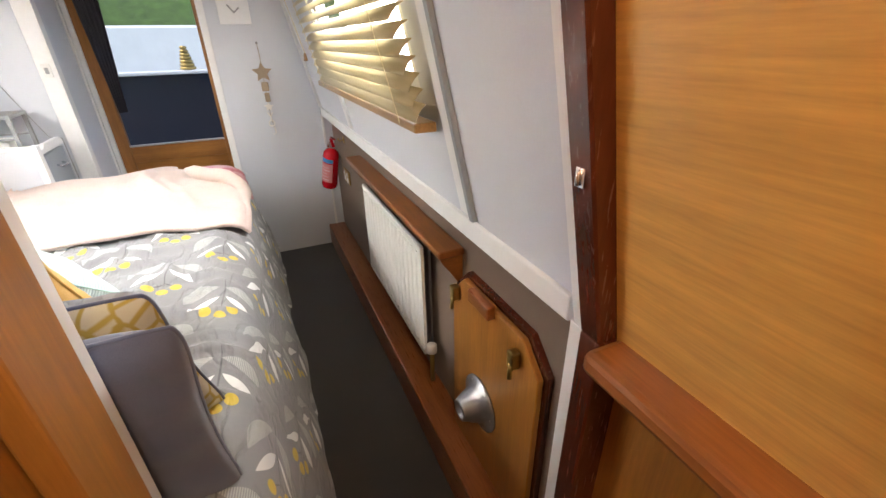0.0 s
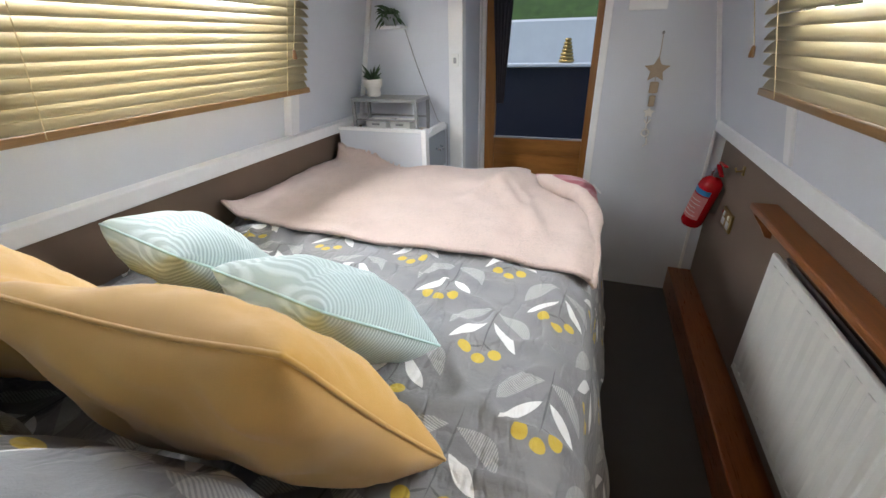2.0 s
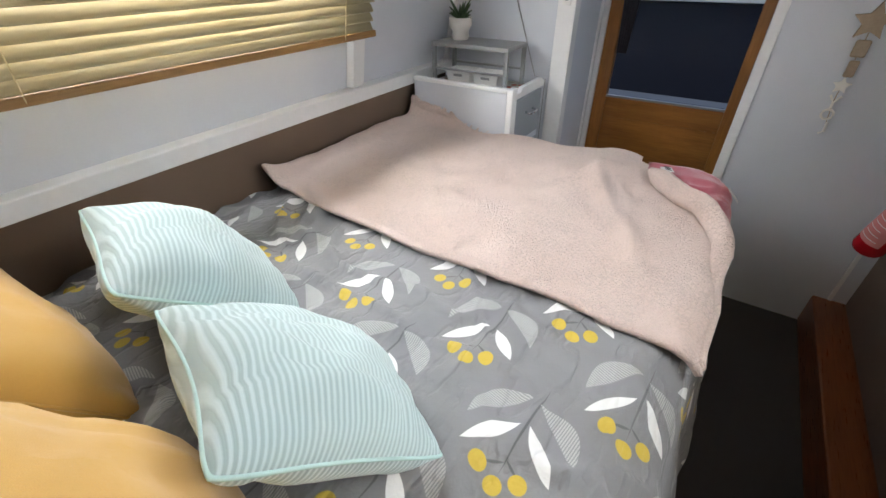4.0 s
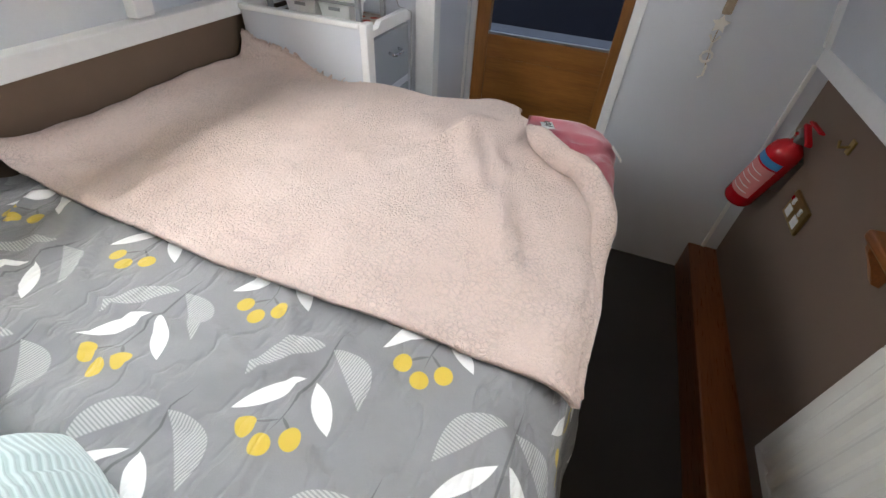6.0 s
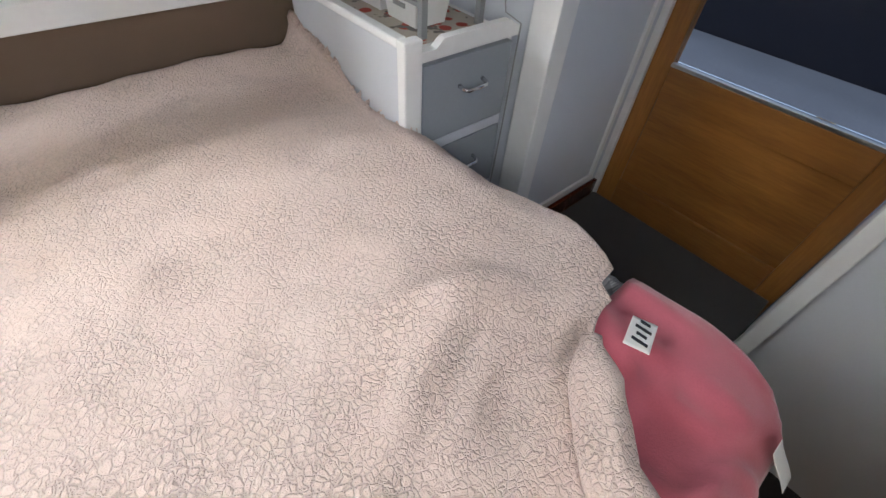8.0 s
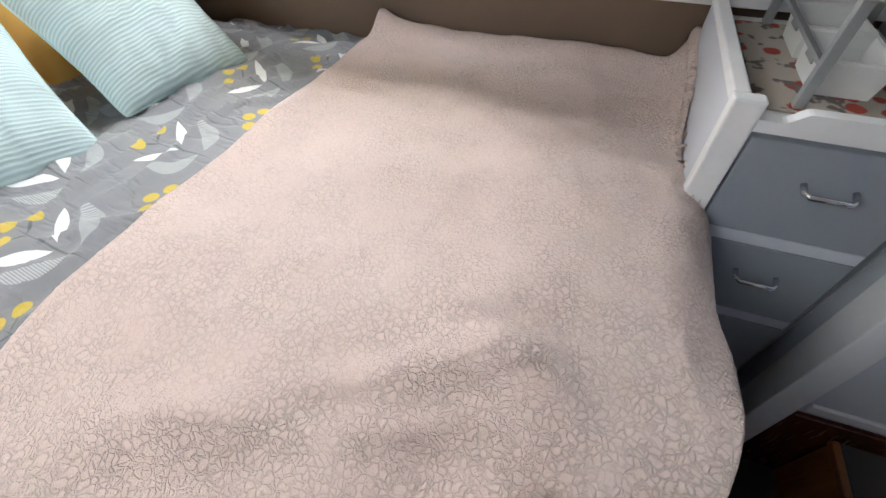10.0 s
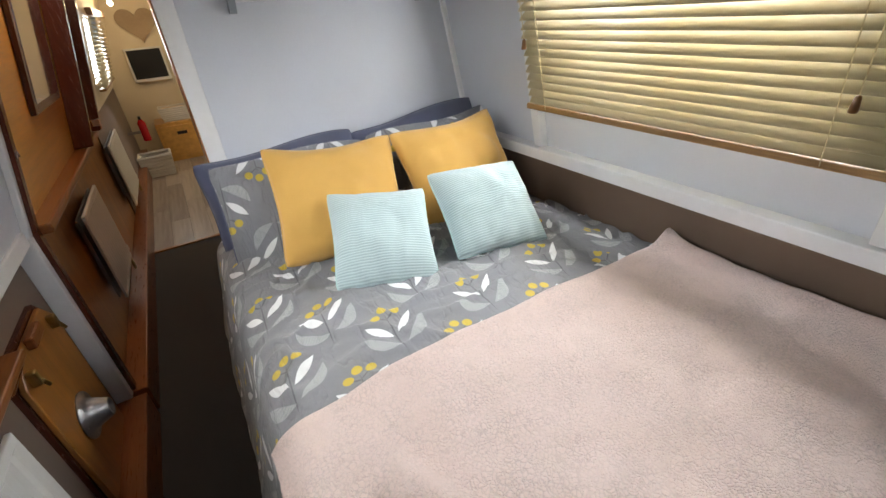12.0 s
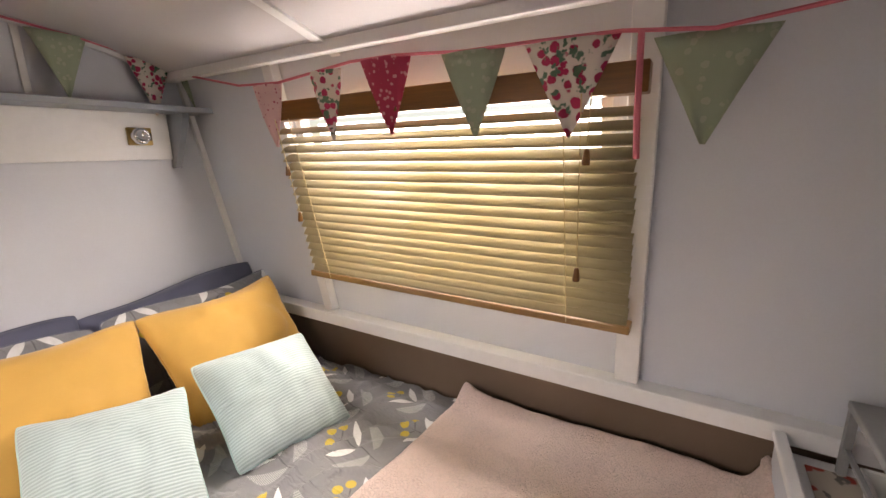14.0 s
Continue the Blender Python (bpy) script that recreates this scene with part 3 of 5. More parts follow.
def blind(side, y0, y1, z0, z1, off, count, tilt, label, cords):
    fx, s = (left_x, 1) if side == "l" else (right_x, -1)
    b = thing("venetian_blind", pose(0, 0, 0), label, "blind")
    me = mesh("slat", slat_bm(y1 - y0 - 0.01), M_SLAT, True)
    step = (z1 - 0.07 - z0 - 0.02) / count
    for i in range(count):
        z = z0 + 0.035 + step * i
        ob = new("slat", me)
        ob.parent = b
        k = tilt * (1.12 - 0.62 * i / count) + random.uniform(-2, 2)
        ob.matrix_basis = pose(fx(z) + s * off, (y0 + y1) / 2 + random.uniform(-0.002, 0.002), z, random.uniform(-0.12, 0.12), s * k, 0)
    zc = z0
    part("bottom_rail", box(fx(zc) + s * off - 0.027, fx(zc) + s * off + 0.027, y0 - 0.004, y1 + 0.004, zc - 0.006, zc + 0.016, 0.004), M_RAIL, b, "varnished wooden bottom rail")
    xt = fx(z1) + s * off
    part("headrail", box(xt - 0.024, xt + 0.024, y0 - 0.012, y1 + 0.012, z1 - 0.055, z1 + 0.005, 0.004), M_VALANCE, b, "golden wooden headrail")
    for yc in (y0 + 0.10, y1 - 0.15):
        for d in (-0.026, 0.026):
            part("ladder_cord", tube([(fx(z0) + s * off + d, yc, z0), (fx(z1) + s * off + d, yc, z1 - 0.05)], 0.0012, 5), M_CORD, b)
    for yc, zl in cords:
        x = fx(zl) + s * (off + 0.036)
        xt2 = fx(z1) + s * (off + 0.036)
        part("pull_cord", tube([(x, yc, zl), (xt2, yc + 0.01, z1 - 0.05)], 0.0014, 5), M_CORD, b)
        bm = lathe([(0.003, 0.034), (0.006, 0.03), (0.009, 0.004), (0.008, 0)], 10)
        bm.transform(Matrix.Translation((x, yc, zl - 0.034)))
        part("toggle", bm, M_VALANCE, b, "small turned wooden cord toggle", True)
    return b


blind("l", 0.212, 1.320, 1.212, 1.815, 0.085, 18, 50, "cream wooden venetian blind with slats half closed and brown rails", ((1.22, 1.655), (1.20, 1.375), (0.25, 1.62), (0.25, 1.46)))
blind("r", 0.035, 1.335, 1.225, 1.88, 0.05, 17, 50, "cream wooden venetian blind with slats half closed and brown rails", ((1.355, 1.36),))
blind("r", -4.95, -3.65, 1.12, 1.78, 0.05, 16, 35, "white slatted blind glowing at the lounge window", ())


# ---- bed ----
def smoothstep(e0, e1, v):
    t = max(0.0, min(1.0, (v - e0) / (e1 - e0)))
    return t * t * (3 - 2 * t)


A0, RA = 1.222, 0.12


def foot(a):
    """Where the bed's foot begins to fall, further out at the aisle corner."""
    return 1.56 + 0.065 * smoothstep(0.70, 1.10, a)



def bed_top(a, b, crease=1.0):
    """Height of the made-up bed under the cover, with soft quilting and creases."""
    p = Vector((a, b, 0))
    w = 0.012 * noise.noise(p * 4.0) + 0.006 * noise.noise(p * 11.0 + Vector((3, 1, 0)))
    ridge = 1 - abs(noise.noise(Vector((a * 5 + 2.2 * noise.noise(p * 3), b * 9, 4.0))))
    w += 0.016 * crease * max(0, ridge - 0.78) / 0.22
    seam = math.exp(-((a - 0.62 - 0.05 * math.sin(b * 5)) / 0.012) ** 2) * 0.006 * smoothstep(0.9, 0.5, b)
    return 0.800 + w - seam - 0.035 * math.exp(-(a / 0.07) ** 2) - 0.02 * smoothstep(1.0, 1.2, a)


def drape(a, b, lift=0.0, flare=0.22, crease=1.0):
    """Where a point of cloth that would lie at (a, b) on a flat bed comes to rest, hanging over the side and the foot."""
    b0 = foot(a)
    pa, pb = max(0.0, a - A0), max(0.0, b - b0)
    z = bed_top(min(a, A0 + 0.1), min(b, b0 + 0.1), crease) + lift
    d = math.hypot(pa, pb)
    if d < 1e-6:
        return Vector((a, b, z))
    ua, ub = pa / d, pb / d
    arc = RA * 1.25
    if d < arc:
        th = d / RA
        h, v = RA * math.sin(th), RA * (1 - math.cos(th))
    else:
        th = arc / RA
        rest = d - arc
        h = RA * math.sin(th) + flare * rest
        v = RA * (1 - math.cos(th)) + rest * 0.97
    h += lift
    wave = 0.018 * noise.noise(Vector((a * 1.5, b * 4.5, 7))) + 0.010 * noise.noise(Vector((a * 7, b * 9, 2)))
    h += wave * smoothstep(0.03, 0.3, d)
    return Vector((min(a, A0) + ua * h, min(b, b0) + ub * h, max(z - v, 0.02)))


def cloth(fn, a0, a1, b0, b1, na, nb, thick=0.0):
    """A sheet of cloth on a grid, with its flat layout kept as the UV map."""
    bm = bmesh.new()
    uv = bm.loops.layers.uv.new("flat")
    grid, flat = [], {}
    for i in range(na + 1):
        row = []
        for j in range(nb + 1):
            a, b = a0 + (a1 - a0) * i / na, b0 + (b1 - b0) * j / nb
            if callable(fn):
                v = bm.verts.new(fn(a, b))
            flat[v] = (a, b)
            row.append(v)
        grid.append(row)
    for i in range(na):
        for j in range(nb):
            f = bm.faces.new((grid[i][j], grid[i + 1][j], grid[i + 1][j + 1], grid[i][j + 1]))
            for lp in f.loops:
                lp[uv].uv = flat[lp.vert]
    return bm


def cloth_ob(name, bm, material, parent, thick, label=""):
    me = bpy.data.meshes.new(name)
    bm.to_mesh(me)
    bm.free()
    me.materials.append(material)
    me.shade_smooth()
    ob = new(name, me)
    ob.parent = parent
    if thick:
        md = ob.modifiers.new("thickness", "SOLIDIFY")
        md.thickness, md.offset = thick, -1
    if label:
        ob["label"] = label
    return ob


bed = thing("bed", pose(0.6, 0.65, 0), "fixed double bed on a dark wooden base against the cabin side", "bed")
part("base", box(-0.62, 0.62, -0.92, 0.92, 0, 0.42, 0.006), M_RED, bed, "dark wooden bed base")
part("mattress", box(-0.61, 0.63, -0.91, 0.93, 0.425, 0.72, 0.05, seg=3), M_PIL, bed, "mattress with a slate blue sheet")

duvet = thing("duvet", pose(0, 0, 0), "grey cotton duvet printed with white leaves and yellow berries", "duvet")
cloth_ob("cover", cloth(lambda a, b: drape(a, b), -0.025, 1.80, HEAD + 0.01, 1.86, 165, 190), M_DUVET, duvet, 0)


def throw_edge(b):
    return 1.335 - 0.275 * smoothstep(1.22, 1.60, b)


def fleece(u, b):
    b = 0.785 + (b - 0.785) * (1 - 0.10 * u ** 4)
    a = throw_edge(b) * u
    b2 = b + 0.03 * (1 - u) - 0.03 * math.sin(u * 3.1) * smoothstep(1.1, 0.8, b)
    c = Vector((a * 105, b2 * 105, 0))
    d = noise.voronoi(c)[0]
    curl = 0.0015 * (d[1] - d[0])
    # soft folds gathering to the foot corner and along the side
    f = 0.022 * math.exp(-((a - 1.17 + 0.25 * smoothstep(0.9, 1.5, b2)) / 0.035) ** 2) * smoothstep(0.85, 1.05, b2) * smoothstep(1.56, 1.42, b2)
    f += 0.018 * math.exp(-((a - 0.93 - 0.5 * (b2 - 1.45)) / 0.03) ** 2) * smoothstep(1.2, 1.38, b2) * smoothstep(1.56, 1.46, b2)
    f -= 0.010 * math.exp(-((a - 1.06) / 0.04) ** 2) * smoothstep(0.9, 1.2, b2)
    f += 0.012 * noise.noise(Vector((a * 5, b2 * 4, 9)))
    f += 0.016 * math.exp(-((a - 1.13 + 0.55 * (b2 - 0.95) ** 2) / 0.028) ** 2) * smoothstep(0.86, 0.98, b2) * smoothstep(1.5, 1.3, b2)
    f += 0.007 * math.exp(-((b2 - 1.40 + 0.35 * (a - 0.8)) / 0.055) ** 2) * smoothstep(0.55, 0.75, a) * smoothstep(1.25, 1.1, a)
    f += 0.024 * smoothstep(1.25, 1.58, b2) * smoothstep(0.3, 0.8, a)
    wall = (0.060 + 0.03 * smoothstep(0.95, 0.80, b2)) * math.exp(-(a / 0.055) ** 2)
    hem = 0.006 * math.exp(-((b - 0.80) / 0.02) ** 2) + 0.006 * math.exp(-((b - 1.66) / 0.025) ** 2)
    cab = 0.09 * math.exp(-((b2 - 1.635) / 0.035) ** 2) * smoothstep(0.46, 0.10, a)
    p = drape(a, min(b2, 1.63 + (0.14 if a > 0.5 else 0.0)), 0.024 + f + curl, crease=0.0)
    p.z += wall + hem + cab
    p.x = max(p.x, 0.0)
    return p


throw = thing("throw_blanket", pose(0, 0, 0), "pale pink sherpa fleece throw spread across the foot of the bed", "blanket")
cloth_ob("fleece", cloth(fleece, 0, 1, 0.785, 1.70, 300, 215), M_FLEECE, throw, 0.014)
bm = tube([fleece(1.0, 0.80 + 0.80 * k / 60) + Vector((-0.012, 0, 0.005 + 0.020 * smoothstep(15, 40, k))) for k in range(61)],
          lambda t: 0.013 + 0.020 * smoothstep(0.3, 0.7, t) - 0.02 * smoothstep(0.93, 1.0, t), 12)
for v in bm.verts:
    d = noise.voronoi(v.co * 105)[0]
    v.co += Vector((0.3, 0, 1)) * 0.006 * (d[1] - d[0])
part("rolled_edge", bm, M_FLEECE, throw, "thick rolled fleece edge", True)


def under(u, b):
    a = throw_edge(b) - 0.01 + u * (0.02 + 0.27 * smoothstep(1.25, 1.5, b))
    return drape(a, b, 0.012 + 0.012 * math.sin(u * 3.1))


cloth_ob("turned_corner", cloth(under, 0, 1, 1.28, 1.74, 20, 46), M_PINKU, throw, 0.008, "smooth rose-pink underside turned up at the corner")


def tag_at(nm, m, w, h, bars):
    t = thing(nm, m, "small white sewn-in care label with dark print", "label")
    bm = cloth(lambda x, y: Vector((x, y, 0.004 * math.sin(x * 60))), -w / 2, w / 2, -h / 2, h / 2, 8, 10)
    cloth_ob("tape", bm, M_PLASTIC, t, 0.001)
    for k in range(bars):
        y = h * (0.32 - 0.64 * k / max(1, bars - 1))
        L = w * (0.34 if k % 2 else 0.22)
        part("print_line", box(-L, L, y - 0.0025, y + 0.0025, 0.0035, 0.0047, 0), M_BLACK, t)


p = drape(1.12, 1.585, 0.036)
tag_at("care_label", pose(p.x, p.y, p.z, -8, 8, 15), 0.034, 0.060, 4)
p = drape(1.31, 1.60, 0.034)
tag_at("care_label", pose(p.x - 0.006, p.y, p.z, -20, 52, -20), 0.050, 0.034, 0)


# ---- pillows and cushions ----
def outline(u, v, w, h, pinch):
    """Plan of a stuffed cushion: sides drawn in a little, corners rounded off."""
    c = 1 - 0.055 * (u * u * v * v) ** 3
    return u * w / 2 * (1 - pinch * (1 - v * v) * abs(u) ** 3) * c, v * h / 2 * (1 - pinch * (1 - u * u) * abs(v) ** 3) * c


def pillow_side(w, h, t, sgn, n=34, pinch=0.06, seed=0.0):
    def fn(u, v):
        u, v = math.sin(u * math.pi / 2), math.sin(v * math.pi / 2)
        s, q = max(0.0, 1 - u * u), max(0.0, 1 - v * v)
        z = sgn * t / 2 * ((s * q) ** 0.44 * 0.85 + 0.15 * s * q)
        x, y = outline(u, v, w, h, pinch)
        k = Vector((x * 6 + seed * 9, y * 6, sgn))
        cr = 0.020 * noise.noise(k) + 0.009 * noise.noise(k * 2.6)
        fold = 1 - abs(noise.noise(Vector((x * 9 + seed * 5, y * 9 + 2 * noise.noise(k), 3.0))))
        cr -= 0.012 * max(0.0, fold - 0.82) / 0.18
        y -= 0.012 * math.sin(x * 9 + seed * 11) * abs(v) ** 4
        z += cr * sgn * (s * q) ** 0.3
        return Vector((x, y, z if sgn * z > 0 else 0.0))
    bm = cloth(fn, -1, 1, -1, 1, n, n)
    uv = bm.loops.layers.uv.active
    for f in bm.faces:
        for lp in f.loops:
            lp[uv].uv = (lp.vert.co.x + seed, lp.vert.co.y + seed * 0.7)
    return bm


def stand(cx, cy, cz, back, roll, turn=0.0):
    """A pose for a pillow leaning back against what stands behind it, its face to the room."""
    s, c = math.sin(radians(back)), math.cos(radians(back))
    m = Matrix(((-1, 0, 0, cx), (0, -s, c, cy), (0, c, s, cz), (0, 0, 0, 1)))
    return Matrix.Translation((cx, cy, cz)) @ pose(0, 0, 0, 0, 0, turn) @ Matrix.Translation((-cx, -cy, -cz)) @ m @ pose(0, 0, 0, 0, 0, roll)


def pillow(name, m, w, h, t, front, back, piping, label, category, group, seed=0.0, pinch=0.06):
    p = thing(name, m, label, category, group)
    part("front", pillow_side(w, h, t, 1, seed=seed, pinch=pinch), front, p, smooth=True)
    part("back", pillow_side(w, h, t, -1, seed=seed, pinch=pinch), back, p, smooth=True)
    edge = []
    for k in range(96):
        q = k / 24
        i, f = int(q), (q - int(q)) * 2 - 1
        u, v = ((f, -1), (1, f), (-f, 1), (-1, -f))[i]
        f = math.sin(f * math.pi / 2)
        u, v = ((f, -1), (1, f), (-f, 1), (-1, -f))[i]
        x, y = outline(u, v, w, h, pinch)
        edge.append((x, y - 0.012 * math.sin(x * 9 + seed * 11) * abs(v) ** 4, 0))
    part("piping", tube(edge, 0.0032, 6, closed=True), piping, p, smooth=True)
    return p


G = "pillows at the head of the bed"
pillow("pillow", stand(0.97, -0.325, 0.925, 11, 1), 0.68, 0.42, 0.17, M_PIL, M_PIL, M_PIL, "slate blue cotton pillow standing against the bulkhead", "pillow", G, 0.3)
pillow("pillow", stand(0.30, -0.325, 0.945, 11, 4), 0.70, 0.42, 0.17, M_PIL, M_PIL, M_PIL, "slate blue cotton pillow standing against the bulkhead", "pillow", G, 0.9)
pillow("pillow", stand(0.955, -0.185, 0.93, 24, -2), 0.64, 0.42, 0.18, M_DUVET, M_LEAFC, M_PIL, "grey sprig-printed pillow with a mustard leaf-print reverse", "pillow", G, 0.36)
pillow("pillow", stand(0.285, -0.185, 0.935, 24, 3), 0.68, 0.42, 0.18, M_DUVET, M_LEAFC, M_PIL, "grey sprig-printed pillow with a mustard leaf-print reverse", "pillow", G, 0.6)
G = "cushions on the bed"
pillow("cushion", stand(0.855, 0.01, 0.972, 30, -7), 0.515, 0.45, 0.20, M_MUST, M_MUST, M_MUST, "square mustard linen cushion leaning on the pillows", "cushion", G, 0.2, 0.10)
pillow("cushion", stand(0.318, 0.03, 0.968, 31, 4), 0.53, 0.44, 0.20, M_MUST, M_MUST, M_MUST, "square mustard linen cushion leaning on the pillows", "cushion", G, 1.2, 0.10)
pillow("cushion", stand(0.818, 0.285, 0.91, 48, -8, -11), 0.355, 0.36, 0.20, M_MINT, M_MINT, M_MINTP, "small mint corduroy cushion leaning on a mustard cushion", "cushion", G, 0.7, 0.08)
pillow("cushion", stand(0.420, 0.358, 0.922, 48, 3, -13), 0.365, 0.36, 0.20, M_MINT, M_MINT, M_MINTP, "small mint corduroy cushion leaning on a mustard cushion", "cushion", G, 1.7, 0.08)

# ---- head shelf with reading lamps ----
sh = thing("wall_shelf", pose(0.575, HEAD, 1.82), "grey painted shelf on brackets above the bed", "shelf")
part("board", box(-0.53, 0.53, 0.001, 0.16, 0.0, 0.022, 0.004), M_GREY, sh)
part("back_panel", box(-0.35, 0.40, 0.001, 0.02, -0.175, -0.001, 0.002), M_WHITE, sh, "white back panel holding the lamps")
for x in (-0.365, 0.415):
    part("bracket", prism([(0.001, -0.21), (0.025, -0.21), (0.13, -0.02), (0.13, -0.001), (0.001, -0.001)], "x", x - 0.012, x + 0.012), M_GREY, sh, "grey wooden bracket")


def read_lamp(x, z):
    l = thing("reading_lamp", pose(x, HEAD + 0.021, z), "small swivel reading lamp on a square brass plate", "wall lamp", "reading lamps over the bed")
    part("plate", box(-0.042, 0.042, 0, 0.008, -0.032, 0.032, 0.003), M_BRASS, l)
    bm = lathe([(0.026, 0.0), (0.030, 0.01), (0.030, 0.03), (0.022, 0.042), (0.018, 0.036)], 20)
    bm.transform(Matrix.Translation((0.008, 0.008, 0)) @ pose(0, 0, 0, -90, 0, 0))
    part("head", bm, M_CHROME, l, "round chrome lamp head", True)
    part("switch", box(-0.038, -0.025, 0.008, 0.014, -0.014, 0.014, 0.002), M_BLACK, l)


read_lamp(0.90, 1.758)
read_lamp(0.335, 1.732)

# smoke alarm
sa = thing("smoke_alarm", pose(0.795, 0.14, ceil_z(0.795) - 0.001), "round white smoke alarm on the ceiling", "smoke alarm")
part("base", lathe([(0.052, 0), (0.054, -0.006), (0.052, -0.012)], 28), M_PLASTIC, sa, smooth=True)
part("cover", lathe([(0.05, -0.012), (0.048, -0.028), (0.03, -0.034), (0.028, -0.034), (0.026, -0.031), (0.001, -0.031)], 28), M_PLASTIC, sa, smooth=True)
part("button", lathe([(0.012, -0.031), (0.011, -0.035), (0.001, -0.035)], 16), M_GREY, sa)

# ---- bunting ----
bun = thing("bunting", pose(0, 0, -0.035), "fabric bunting in crimson, sage and rose prints on pink tape", "bunting")
corner = [(1.22, HEAD + 0.03, 2.10), (0.98, HEAD + 0.04, 2.115), (0.77, HEAD + 0.04, 2.117), (0.50, HEAD + 0.04, 2.085), (0.27, HEAD + 0.04, 2.045), (0.16, HEAD + 0.06, 2.02), (0.20, HEAD + 0.2, 1.98),
          (0.235, 0.10, 1.915), (0.24, 0.30, 1.905), (0.24, 0.60, 1.93), (0.24, 0.75, 1.928), (0.24, 0.95, 1.912), (0.24, 1.10, 1.91), (0.24, 1.28, 1.905), (0.25, 1.43, 1.885), (0.26, 1.60, 1.90), (0.28, 1.85, 1.93)]
part("tape", tube(corner, 0.004, 6), M_STRING, bun, "pink gingham tape")


def flag(p, d, w, h, mat, hang=(0, 0)):
    """A doubled cloth triangle under the tape."""
    bm = bmesh.new()
    p, d = Vector(p), Vector(d).normalized()
    nrm = d.cross(Vector((0, 0, 1)))
    N = 6
    rows = []
    for j in range(N + 1):
        k = j / N
        row = []
        for i in range(5):
            u = (i / 4 - 0.5) * w * (1 - k * 0.97)
            bulge = 0.008 * math.sin(k * 2.6 + i) + 0.10 * hang[0] * k
            row.append(bm.verts.new(p + d * (u + hang[1] * k) + Vector((0, 0, -h * k)) + nrm * bulge))
        rows.append(row)
    for j in range(N):
        for i in range(4):
            bm.faces.new((rows[j][i], rows[j][i + 1], rows[j + 1][i + 1], rows[j + 1][i]))
    ob = part("flag", bm, mat, bun, smooth=True)
    md = ob.modifiers.new("thickness", "SOLIDIFY")
    md.thickness = 0.002


for x, mt, z in ((0.785, M_F_RED, 2.115), (0.53, M_F_GREEN, 2.085), (0.27, M_F_FLORAL, 2.045), (0.10, M_F_GREEN, 2.02)):
    flag((x, HEAD + 0.045, z), (-1, 0, 0), 0.19 if x > 0.7 else 0.16, 0.20, mt)
for y, mt, z, w in ((0.245, M_F_DOT, 1.905, 0.13), (0.50, M_F_FLORAL, 1.92, 0.12), (0.715, M_F_RED, 1.928, 0.16), (0.965, M_F_GREEN, 1.912, 0.16), (1.185, M_F_FLORAL, 1.905, 0.19), (1.43, M_F_GREEN, 1.885, 0.19)):
    flag((0.24, y, z), (0, 1, 0), w, 0.19, mt, (-0.2, 0))
flag((1.20, HEAD + 0.06, 2.05), (-0.3, 0.9, 0), 0.13, 0.22, M_F_RED)
flag((1.235, HEAD + 0.05, 2.04), (-0.6, 0.7, 0), 0.10, 0.30, M_F_FLORAL)
flag((0.93, 0.22, 2.085), (-0.7, 0.6, 0), 0.08, 0.09, M_F_RED)
part("ribbon", tube([(0.25, 1.315, 1.90), (0.262, 1.318, 1.84), (0.258, 1.32, 1.75), (0.262, 1.325, 1.67)], 0.006, 6), M_STRING, bun, "loose pink ribbon end")
part("ribbon", tube([(1.18, HEAD + 0.07, 2.05), (1.185, HEAD + 0.075, 1.93), (1.178, HEAD + 0.07, 1.83)], 0.004, 6), M_STRING, bun)
part("ribbon", tube([(1.215, HEAD + 0.06, 2.05), (1.22, HEAD + 0.065, 1.90), (1.21, HEAD + 0.06, 1.74)], 0.004, 6), M_F_DOT, bun)

# ---- drawers at the foot of the bed ----
dr = thing("drawer_unit", pose(0, 0, 0), "white and grey painted drawer unit at the foot of the bed", "drawers")
part("side_panel", box(0.012, 0.478, 1.650, 1.665, 0.01, 0.985, 0.002), M_WALL, dr, "pale grey side panel")
part("side_edge", box(0.478, 0.505, 1.642, 1.688, 0.01, 1.003, 0.004), M_WHITE, dr, "white corner post")
part("side_cap", box(0.012, 0.478, 1.642, 1.668, 0.985, 1.003, 0.004), M_WHITE, dr)
part("body", box(0.012, 0.478, 1.668, 1.966, 0.01, 0.93, 0.002), M_GREY, dr)
part("top", box(0.012, 0.482, 1.669, 1.975, 0.931, 0.955, 0.003), M_WHITE, dr)
lip = [(1.688, 0.955), (1.688, 0.975)] + [(1.72 + 0.03 * k / 6, 0.975 + 0.018 * smoothstep(0, 6, k)) for k in range(7)] + [(1.94, 0.993), (1.952, 0.985), (1.975, 0.975), (1.975, 0.955)]
part("lip", prism(lip, "x", 0.482, 0.502), M_WHITE, dr, "shaped white front lip")
for i in range(4):
    z1 = 0.945 - 0.215 * i
    d = part("drawer", box(0.479, 0.500, 1.693, 1.958, z1 - 0.185, z1, 0.003), M_GREY, dr, "grey painted drawer front")
    zc = z1 - 0.066
    part("handle", tube([(0.50, 1.798, zc), (0.516, 1.798, zc - 0.004), (0.524, 1.806, zc - 0.006), (0.524, 1.861, zc - 0.006), (0.516, 1.869, zc - 0.004), (0.50, 1.869, zc)], 0.005, 8), M_CHROME, d, "chrome bow handle", True)
    if i < 3:
        part("divider", box(0.479, 0.498, 1.693, 1.958, z1 - 0.213, z1 - 0.187, 0.001), M_WALL, dr)

